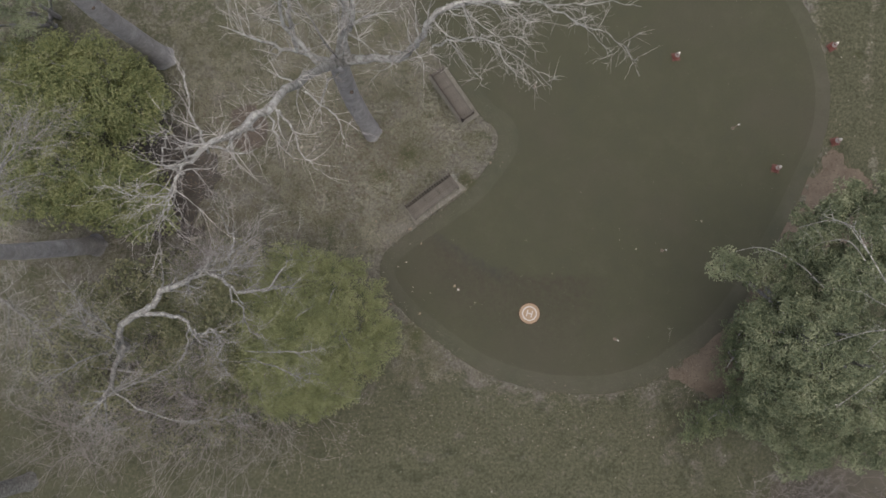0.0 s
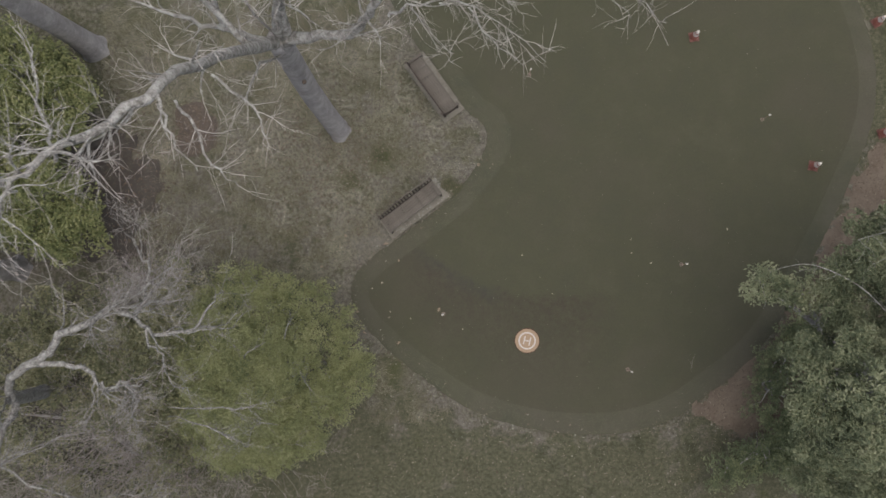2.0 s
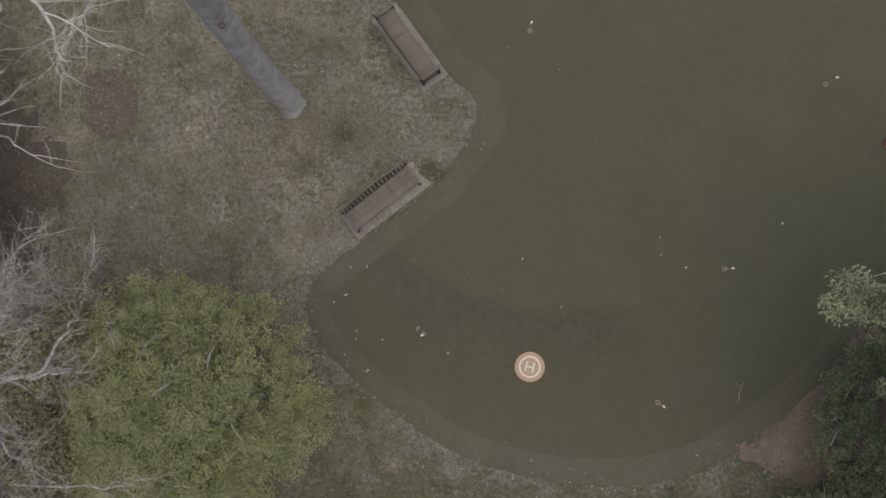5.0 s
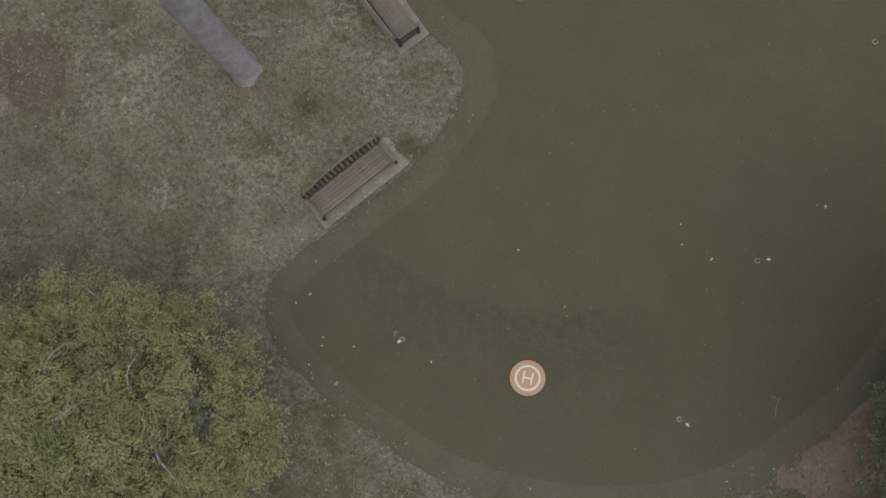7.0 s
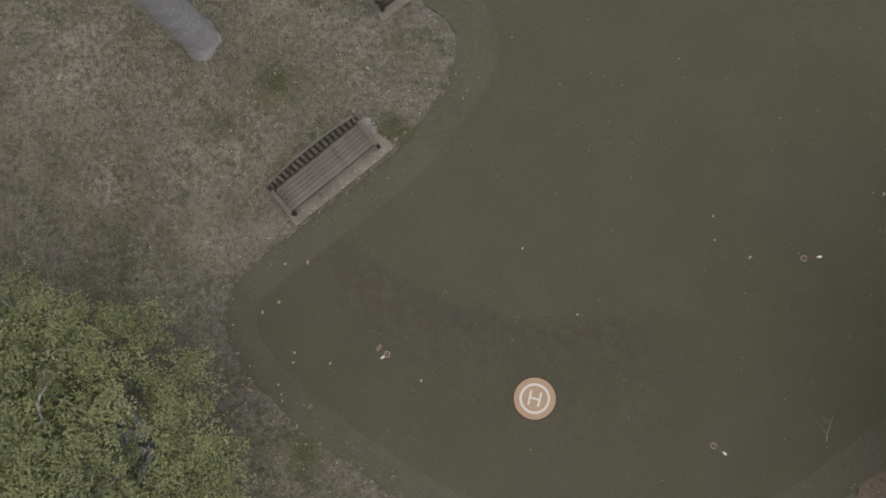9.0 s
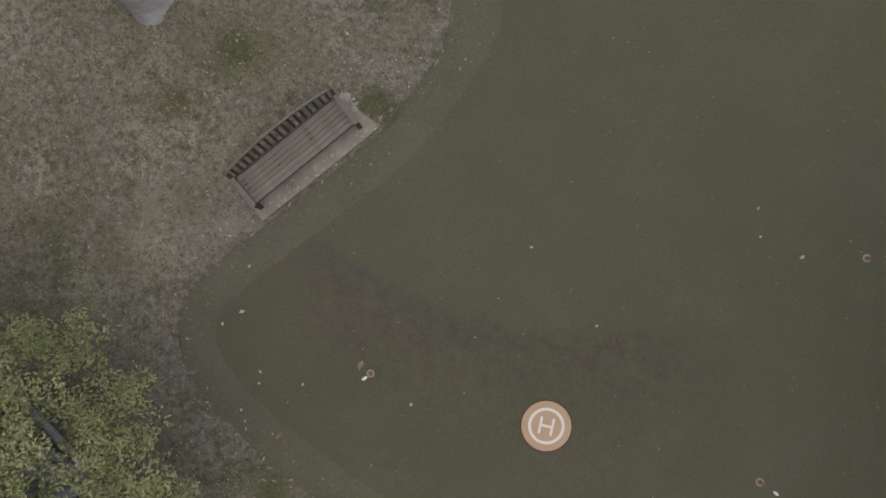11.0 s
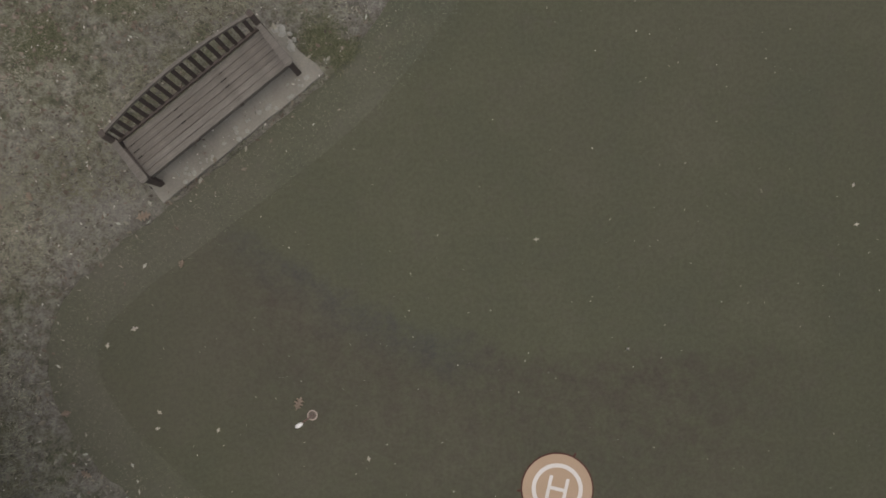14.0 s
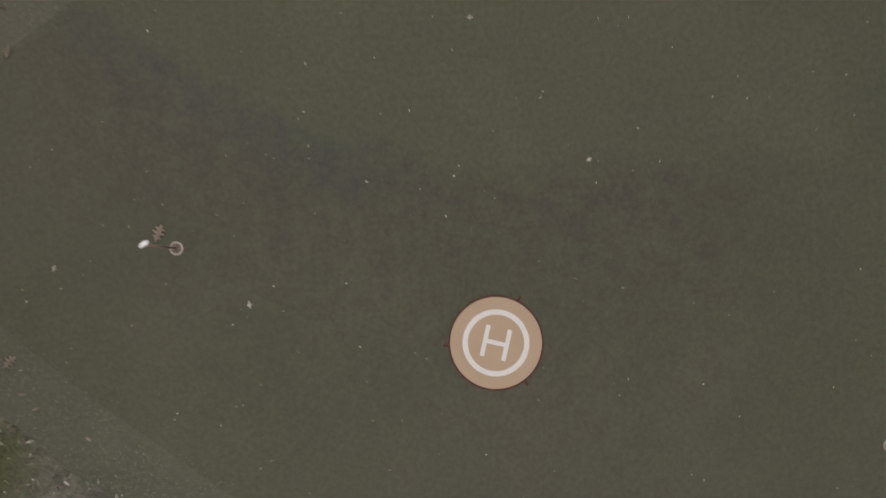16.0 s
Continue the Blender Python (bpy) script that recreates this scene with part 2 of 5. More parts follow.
M_LITTER = island("fallen_leaves", [(0.0, (0.069, 0.050, 0.036)), (0.45, (0.145, 0.125, 0.092)), (0.8, (0.207, 0.197, 0.153)), (1.0, (0.303, 0.310, 0.256))], 0.8)
M_TAN = island("tan_leaves", [(0.0, (0.075, 0.058, 0.042)), (0.6, (0.128, 0.102, 0.075)), (1.0, (0.185, 0.155, 0.120))], 0.85)
# old leaf browns, dark enough to pass for small shadows in the grass too
M_CRUMB_SHADE = island("crumb_and_shade_flecks", [(0.0, (0.042, 0.036, 0.029)), (0.6, (0.078, 0.062, 0.048)), (1.0, (0.144, 0.106, 0.079))], 0.9)
M_MOSS_BLADE = island("mossy_blades", [(0.0, (0.050, 0.054, 0.026)), (0.6, (0.078, 0.080, 0.043)), (1.0, (0.115, 0.11, 0.068))], 0.9)
M_SPECK = island("pale_clippings", [(0.0, (0.149, 0.121, 0.092)), (0.5, (0.276, 0.253, 0.207)), (1.0, (0.460, 0.437, 0.380))], 0.8)
M_PAD = simple("orange_nylon", (0.252, 0.182, 0.118), (0.286, 0.208, 0.140), 5.0, 300.0, 0.75, 0.15, 0.001)
M_PAD_RIM = simple("dark_binding", (0.035, 0.012, 0.009), (0.07, 0.024, 0.017), 20.0, 200.0, 0.8)
M_PAD_WHITE = simple("white_print", (0.40, 0.375, 0.34), (0.45, 0.425, 0.39), 9.0, 250.0, 0.7, 0.1, 0.001)
M_CONE = simple("orange_red_plastic", (0.205, 0.078, 0.060), (0.270, 0.106, 0.082), 9.0, 60.0, 0.5, 0.1, 0.002, 0.4)
M_CONE_BASE = simple("dirty_red_plastic", (0.112, 0.052, 0.042), (0.160, 0.074, 0.061), 9.0, 60.0, 0.7, 0.2, 0.003)
M_CONE_WHITE = simple("white_sleeve", (0.48, 0.44, 0.40), (0.60, 0.56, 0.52), 9.0, 80.0, 0.5)
M_CUP = simple("cup_liner", (0.19, 0.15, 0.125), (0.29, 0.24, 0.20), 40.0, 150.0, 0.6)
M_HOLE = simple("cup_inside", (0.04, 0.034, 0.028), (0.13, 0.10, 0.08), 40.0, 150.0, 0.9)
M_ROD = simple("pinkish_pin_rod", (0.20, 0.11, 0.09), (0.30, 0.17, 0.14), 30.0, 100.0, 0.5)
M_WHITE = simple("white_plastic", (0.52, 0.50, 0.46), (0.62, 0.60, 0.57), 30.0, 150.0, 0.5)
M_OAK = simple("dry_oak_leaf", (0.205, 0.157, 0.114), (0.308, 0.247, 0.190), 30.0, 150.0, 0.8, 0.4, 0.004)
M_PALE_LEAF = simple("bleached_leaf", (0.306, 0.279, 0.225), (0.414, 0.387, 0.324), 30.0, 150.0, 0.8, 0.4, 0.004)


# ---- mesh helpers ----
def mesh_of(name, verts, faces, material, smooth=False):
    me = bpy.data.meshes.new(name)
    me.from_pydata([tuple(v) for v in verts], [], faces)
    me.materials.append(material)
    if smooth:
        me.polygons.foreach_set("use_smooth", [True] * len(me.polygons))
    me.update()
    return me


def quick_mesh(name, verts, quads, material):
    """A mesh from arrays of corners and of quads or triangles."""
    me = bpy.data.meshes.new(name)
    n, k = quads.shape
    me.vertices.add(len(verts))
    me.vertices.foreach_set("co", np.asarray(verts, dtype=np.float32).ravel())
    me.loops.add(n * k)
    me.loops.foreach_set("vertex_index", quads.astype(np.int32).ravel())
    me.polygons.add(n)
    me.polygons.foreach_set("loop_start", np.arange(0, n * k, k, dtype=np.int32))
    me.polygons.foreach_set("use_smooth", [False] * n)
    me.materials.append(material)
    me.update(calc_edges=True)
    return me


def bm_mesh(name, bm, material, smooth=False):
    me = bpy.data.meshes.new(name)
    bmesh.ops.recalc_face_normals(bm, faces=bm.faces)
    if smooth:
        for f in bm.faces:
            f.smooth = True
    bm.to_mesh(me)
    bm.free()
    me.materials.append(material)
    return me


def part(name, bm, material, parent, label="", m=None, smooth=False):
    ob = new(name, bm if isinstance(bm, bpy.types.Mesh) else bm_mesh(name, bm, material, smooth))
    ob.parent = parent
    if m is not None:
        ob.matrix_basis = m
    return tagged(ob, label)


def thing(name, label, category, group="", m=None, kind=""):
    ob = new(name)
    ob.empty_display_size = 0.2
    if m is not None:
        ob.matrix_basis = m
    return tagged(ob, label, category, group, kind)


def box(bm, size, centre=(0, 0, 0), bevel=0.006, turn=None):
    made = bmesh.ops.create_cube(bm, size=1.0)["verts"]
    bmesh.ops.scale(bm, vec=size, verts=made)
    if bevel:
        edges = list({e for v in made for e in v.link_edges})
        made = bmesh.ops.bevel(bm, geom=edges, offset=bevel, segments=2, affect="EDGES", profile=0.6)["verts"]
    if turn is not None:
        bmesh.ops.rotate(bm, verts=made, matrix=turn)
    bmesh.ops.translate(bm, verts=made, vec=centre)
    return made


def spline(points, per=8, closed=True):
    """A smooth curve (Catmull-Rom) through points in the plane or in space."""
    p = np.array(points, dtype=float)
    n = len(p)
    out = []
    for i in range(n if closed else n - 1):
        ids = [(i + k) % n for k in (-1, 0, 1, 2)] if closed else [max(0, min(n - 1, i + k)) for k in (-1, 0, 1, 2)]
        a, b, c, d = p[ids]
        for j in range(per):
            t = j / per
            out.append(0.5 * (2 * b + (c - a) * t + (2 * a - 5 * b + 4 * c - d) * t * t + (3 * b - a - 3 * c + d) * t ** 3))
    if not closed:
        out.append(p[-1])
    return np.array(out)


def inside_depth(pts, ring):
    """Distance from points to a closed ring: positive inside."""
    a, b = ring, np.roll(ring, -1, 0)
    best = np.full(len(pts), 1e9)
    crossings = np.zeros(len(pts), dtype=int)
    for (x0, y0), (x1, y1) in zip(a, b):
        d = np.array((x1 - x0, y1 - y0))
        w = pts - (x0, y0)
        s = np.clip((w @ d) / max(d @ d, 1e-9), 0, 1)
        best = np.minimum(best, np.hypot(w[:, 0] - s * d[0], w[:, 1] - s * d[1]))
        span = (pts[:, 1] < y0) != (pts[:, 1] < y1)
        if y0 != y1:
            crossings += span & (pts[:, 0] < x0 + (pts[:, 1] - y0) * (x1 - x0) / (y1 - y0))
    return np.where(crossings % 2 == 1, best, -best)


def inset(ring, widths):
    nxt, prv = np.roll(ring, -1, 0), np.roll(ring, 1, 0)
    d = nxt - prv
    d /= np.linalg.norm(d, axis=1)[:, None]
    out = ring + np.stack([-d[:, 1], d[:, 0]], 1) * widths[:, None]
    for _ in range(30):
        out = 0.5 * out + 0.25 * (np.roll(out, 1, 0) + np.roll(out, -1, 0))
    return out


# ---- the putting green, its collar and the ground ----
GREEN_EDGE = [(-1.13, 6.1), (-1.36, 5.5), (-2.26, 4.38), (-3.97, 3.13), (-4.93, 2.4), (-5.33, 1.75), (-5.2, 0.9), (-4.45, -0.04),
              (-3.35, -0.95), (-1.9, -1.98), (-0.3, -2.58), (1.4, -2.85), (3.1, -2.77), (4.4, -2.35), (5.2, -1.85), (7.04, -0.28),
              (8.63, 2.31), (10.0, 5.1), (10.55, 6.6), (10.67, 8.1), (10.35, 9.7), (9.77, 11.1), (8.0, 14.0), (5.0, 16.0),
              (0.5, 16.0), (-3.2, 14.0), (-4.2, 11.5), (-3.5, 9.5), (-2.8, 8.62), (-1.8, 7.15), (-1.22, 6.6)]
edge = spline(GREEN_EDGE, 24)
edge = edge + np.array([(noise.noise((x * 3, y * 3, 1.0)) * 0.03 + noise.noise((x * 11, y * 11, 4.0)) * 0.026, noise.noise((x * 3, y * 3, 8.0)) * 0.03 + noise.noise((x * 11, y * 11, 6.0)) * 0.026) for x, y in edge])
mid_edge = inset(edge, 0.62 + 0.12 * np.clip(edge[:, 0] / 8, -0.6, 0.5) - 0.16 * np.clip((edge[:, 0] - 5) / 4, 0, 1) + 0.16 * np.exp(-((edge[:, 0] + 1.1) ** 2 + (edge[:, 1] - 6.2) ** 2) / 0.5))


def flat_ring(name, outer, inner, z, material, lift=0.0):
    n = len(outer)
    rows = [np.column_stack([outer, np.full(n, z - 0.05)]), np.column_stack([outer, np.full(n, z)]), np.column_stack([inner, np.full(n, z + lift)])]
    v = np.concatenate(rows)
    i = np.arange(n)
    j = (i + 1) % n
    q = np.concatenate([np.stack([i + k * n, j + k * n, j + (k + 1) * n, i + (k + 1) * n], 1) for k in (0, 1)])
    return quick_mesh(name, v, q, material)


def flat_patch(name, ring, z, material, skirt=0.05):
    bm = bmesh.new()
    low = [bm.verts.new((x, y, z - skirt)) for x, y in ring]
    top = [bm.verts.new((x, y, z)) for x, y in ring]
    for i in range(len(ring)):
        j = (i + 1) % len(ring)
        bm.faces.new((low[i], low[j], top[j], top[i]))
    f = bm.faces.new(top)
    bmesh.ops.triangulate(bm, faces=[f])
    return bm_mesh(name, bm, material)


tagged(new("collar", flat_ring("collar", edge, mid_edge, 0.0, M_COLLAR, 0.004)), "paler mown collar of turf round the putting green", "turf", kind="structure")
tagged(new("putting_green", flat_patch("putting_green", mid_edge, 0.004, M_GREEN)), "dull olive close-mown practice putting green", "turf", kind="structure")

SOFT_BARE = [(-5.9, 1.0, 1.2, 0.55), (-4.6, 3.6, 0.9, 0.5), (-2.6, 5.4, 1.0, 0.5), (-1.9, 6.3, 0.7, 0.4), (-10.6, 3.9, 2.2, 0.9), (-11.6, 5.2, 1.4, 0.9),
             (-8.3, 4.4, 1.6, 0.25), (-5.7, 6.5, 1.0, 0.25), (-9.4, 1.9, 1.8, 0.5), (6.2, -4.2, 1.8, 0.5), (9.0, -6.0, 2.5, 0.35), (-14.5, -1.5, 3.5, 0.6), (-15.5, 3.5, 3.0, 0.6)]


MOSS_SPOTS = [(-2.31, 4.81, 0.22), (-2.07, 4.64, 0.16), (-4.27, 5.73, 0.45), (-5.33, 4.96, 0.30), (-4.41, 5.65, 0.40), (-4.40, 5.75, 0.25), (-6.64, 0.67, 0.50), (-4.08, -0.88, 0.50)]

CRUST_SPOTS = [(-5.14, 3.11, 0.22), (-4.64, 2.93, 0.30), (-4.29, 3.22, 0.25), (-4.74, 2.69, 0.20), (-5.74, 3.51, 0.35)]


def ground_axis(lo, hi, step, far):
    fine = np.arange(lo, hi + 1e-6, step)
    out = [lo - 2 ** k for k in range(1, 11) if 2 ** k < far] + [hi + 2 ** k for k in range(1, 11) if 2 ** k < far]
    return np.array(sorted(set(np.round(np.concatenate([fine, out]), 4))))


def build_ground():
    gx, gy = ground_axis(-22, 17, 0.16, 1000), ground_axis(-10, 14, 0.16, 1000)
    X, Y = np.meshgrid(gx, gy)
    p = np.column_stack([X.ravel(), Y.ravel()])
    depth = inside_depth(p, edge)
    rough = np.array([noise.fractal((x * 0.9, y * 0.9, 0.0), 1.0, 2.0, 2) for x, y in p]) * 0.012 + np.array([noise.noise((x * 0.25, y * 0.25, 3.0)) for x, y in p]) * 0.02
    away = np.clip(-depth / 0.5, 0, 1)
    z = 0.008 + rough * away
    z = np.where(depth > -0.06, -0.045, z)
    far = np.maximum(np.abs(p[:, 0]), np.abs(p[:, 1])) > 24
    z = np.where(far, 0.0, z)
    nx, ny = len(gx), len(gy)
    i = (np.arange(ny - 1)[:, None] * nx + np.arange(nx - 1)[None, :]).ravel()
    q = np.stack([i, i + 1, i + nx + 1, i + nx], 1)
    me = quick_mesh("ground", np.column_stack([p, z]), q, M_GROUND)
    me.polygons.foreach_set("use_smooth", [True] * len(me.polygons))
    bare = np.exp(-np.clip(-depth - 0.1, 0, 9) / 0.5) * np.where(p[:, 0] < 0.5, 0.62, 0.3)
    for x, y, r, k in SOFT_BARE:
        bare = np.maximum(bare, k * np.exp(-((p[:, 0] - x) ** 2 + (p[:, 1] - y) ** 2) / (r * r)))
    bare = bare - 0.9 * np.clip((p[:, 0] - 10.2) / 0.6, 0, 1) - 0.45 * np.clip((-p[:, 1] - 2.4) / 1.2, 0, 1)
    moss = np.zeros(len(p))
    for x, y, r in MOSS_SPOTS:
        moss = np.maximum(moss, np.exp(-((p[:, 0] - x) ** 2 + (p[:, 1] - y) ** 2) / (r * r)))
    dry = 0.25 + 0.45 * np.exp(-((p[:, 0] + 5.5) ** 2 + (p[:, 1] - 5.5) ** 2) / 14) - 0.95 * np.clip((-p[:, 1] - 1.2) / 1.5, 0, 1) - 0.8 * np.clip((p[:, 0] - 10.2) / 0.6, 0, 1) + 0.9 * np.exp(-((p[:, 0] - 12.0 - 0.03 * (p[:, 1] - 8) ** 2) / 0.2) ** 2)
    crust = np.zeros(len(p))
    for x, y, r in CRUST_SPOTS:
        crust = np.maximum(crust, np.exp(-((p[:, 0] - x) ** 2 + (p[:, 1] - y) ** 2) / (r * r)))
    for name, values in (("bare", bare), ("dry", dry), ("moss", moss), ("crust", crust)):
        a = me.attributes.new(name, "FLOAT", "POINT")
        a.data.foreach_set("value", values.astype(np.float32))
    return tagged(new("ground", me), "winter lawn of dull grass, straw and bare soil", "ground", kind="structure")


build_ground()


def lumpy_patch(name, ring, height, material, label, step=0.14, ragged=0.22):
    """A low bed of loose stuff with an uneven top."""
    lo, hi = ring.min(0), ring.max(0)
    gx, gy = np.arange(lo[0], hi[0] + step, step), np.arange(lo[1], hi[1] + step, step)
    X, Y = np.meshgrid(gx, gy)
    p = np.column_stack([X.ravel(), Y.ravel()])
    d = inside_depth(p, ring) + np.array([noise.fractal((x * 1.6, y * 1.6, 7.0), 1.0, 2.0, 4) for x, y in p]) * ragged
    z = np.where(d > 0, height * np.clip(d / 0.25, 0, 1), -0.05) + np.array([noise.fractal((x * 4, y * 4, 1.0), 1.0, 2.0, 3) for x, y in p]) * 0.022
    nx, ny = len(gx), len(gy)
    i = (np.arange(ny - 1)[:, None] * nx + np.arange(nx - 1)[None, :]).ravel()
    q = np.stack([i, i + 1, i + nx + 1, i + nx], 1)
    q = q[(d[q] > -0.2).any(1)]
    me = quick_mesh(name, np.column_stack([p, z]), q, material)
    me.polygons.foreach_set("use_smooth", [True] * len(me.polygons))
    return tagged(new(name, me), label, "mulch", kind="structure")


BED = [(4.92, -2.02), (5.5, -1.62), (7.2, -0.22), (8.72, 2.25), (10.1, 5.0), (10.75, 5.95), (11.4, 5.3), (12.3, 4.3), (12.0, 2.0), (10.4, 0.4), (8.6, -1.6), (7.4, -2.9), (6.4, -3.1), (5.6, -2.62)]
lumpy_patch("mulch_bed", spline(BED, 6), 0.05, M_MULCH, "reddish-brown pine-straw mulch under the evergreen")
# dark patch beside the laurels: damp mould plus their shade, put in as colour
lumpy_patch("leaf_mould", np.array([(-12.75 + (1.5 + 0.35 * math.sin(3 * a + 1) + 0.2 * math.sin(5 * a)) * math.cos(a), 4.7 + (2.2 + 0.3 * math.sin(4 * a)) * math.sin(a)) for a in np.linspace(0, 2 * math.pi, 40, endpoint=False)]), 0.035, M_MOULD_SHADED,
            "dark ground beside the laurels, damp leaf mould with their shade in its colour", ragged=0.75)
lumpy_patch("stump_patch", np.array([(-10.12 + 0.74 * math.cos(a), 6.68 + 0.9 * math.sin(a)) for a in np.linspace(0, 2 * math.pi, 24, endpoint=False)]), 0.05, M_STUMP,
            "round patch of red-brown stump grindings in the lawn")
lumpy_patch("leaf_mould", np.array([(12.0 + (3.4 + 0.4 * math.sin(3 * a)) * math.cos(a), -6.4 + (1.5 + 0.25 * math.sin(4 * a + 1)) * math.sin(a)) for a in np.linspace(0, 2 * math.pi, 40, endpoint=False)]), 0.03, M_LEAFMAT,
            "reddish-brown leaf mould under the bare brush", ragged=0.6)


# ---- slabs and benches ----
def slab(label, m, chipped):
    bm = bmesh.new()
    n, w, d = 14, 2.2, 0.76
    rng = random.Random(5)
    ring = [(-w / 2 + w * i / n, -d / 2) for i in range(n)] + [(w / 2, -d / 2 + d * i / 6) for i in range(6)] + \
           [(w / 2 - w * i / n, d / 2) for i in range(n)] + [(-w / 2, d / 2 - d * i / 6) for i in range(6)]
    out = []
    for x, y in ring:
        jx, jy = rng.uniform(-0.006, 0.006), rng.uniform(-0.006, 0.006)
        if chipped and x > w / 2 - 0.02 and y > -0.18:
            jx -= rng.uniform(0.02, 0.10) * (0.4 + y + 0.2)
        if chipped and x < -w / 2 + 0.02 and y > 0.0:
            jx += rng.uniform(0.0, 0.012)
        out.append((x + jx, y + jy))
    low = [bm.verts.new((x, y, -0.06)) for x, y in out]
    up = [bm.verts.new((x, y, 0.034)) for x, y in out]
    lip = [bm.verts.new((x * 0.993, y * 0.982, 0.042)) for x, y in out]
    k = len(out)
    for a, b in ((low, up), (up, lip)):
        for i in range(k):
            bm.faces.new((a[i], a[(i + 1) % k], b[(i + 1) % k], b[i]))
    bm.faces.new(lip)
    root = thing("concrete_slab", label, "slab", "bench slabs", m)
    part("slab_top", bm, M_CONCRETE, root)
    for i in range(42):
        bm = bmesh.new()
        r = rng.uniform(0.009, 0.036)
        x, y = rng.uniform(-0.9, 0.95), max(-0.35, rng.gauss(-0.265, 0.05))
        vs = bmesh.ops.create_cone(bm, cap_ends=True, segments=9, radius1=r, radius2=r * 0.7, depth=0.006)["verts"]
        for v in vs:
            v.co.x *= rng.uniform(0.8, 1.2)
            v.co.y *= rng.uniform(0.7, 1.2)
        part("lichen_spot", bm, M_AGGREGATE, root, m=pose(x, y, 0.0425 + 0.00025 * i, 0, 0, rng.uniform(0, 90)))
    if chipped:
        for i in range(9):
            bm = bmesh.new()
            bmesh.ops.create_icosphere(bm, subdivisions=1, radius=rng.uniform(0.025, 0.06))
            for v in bm.verts:
                v.co *= rng.uniform(0.75, 1.15)
            bmesh.ops.scale(bm, vec=(1.2, 0.9, 0.45), verts=bm.verts)
            part("broken_chunk", bm, M_AGGREGATE, root, "pale broken lump of concrete", m=pose(1.02 + rng.uniform(-0.05, 0.07), 0.02 + 0.04 * i + rng.uniform(-0.03, 0.03), 0.035, 0, 0, rng.uniform(0, 180)))
    return root


SLAB_B, SLAB_A = pose(-3.385, 4.093, 0, 0, 0, 36.7), pose(-2.725, 7.80, 0, 0, 0, 124.8)
slab("weathered concrete slab with a broken corner under a bench", SLAB_B, True)
slab("clean-edged concrete slab under a bench by the tree", SLAB_A, False)


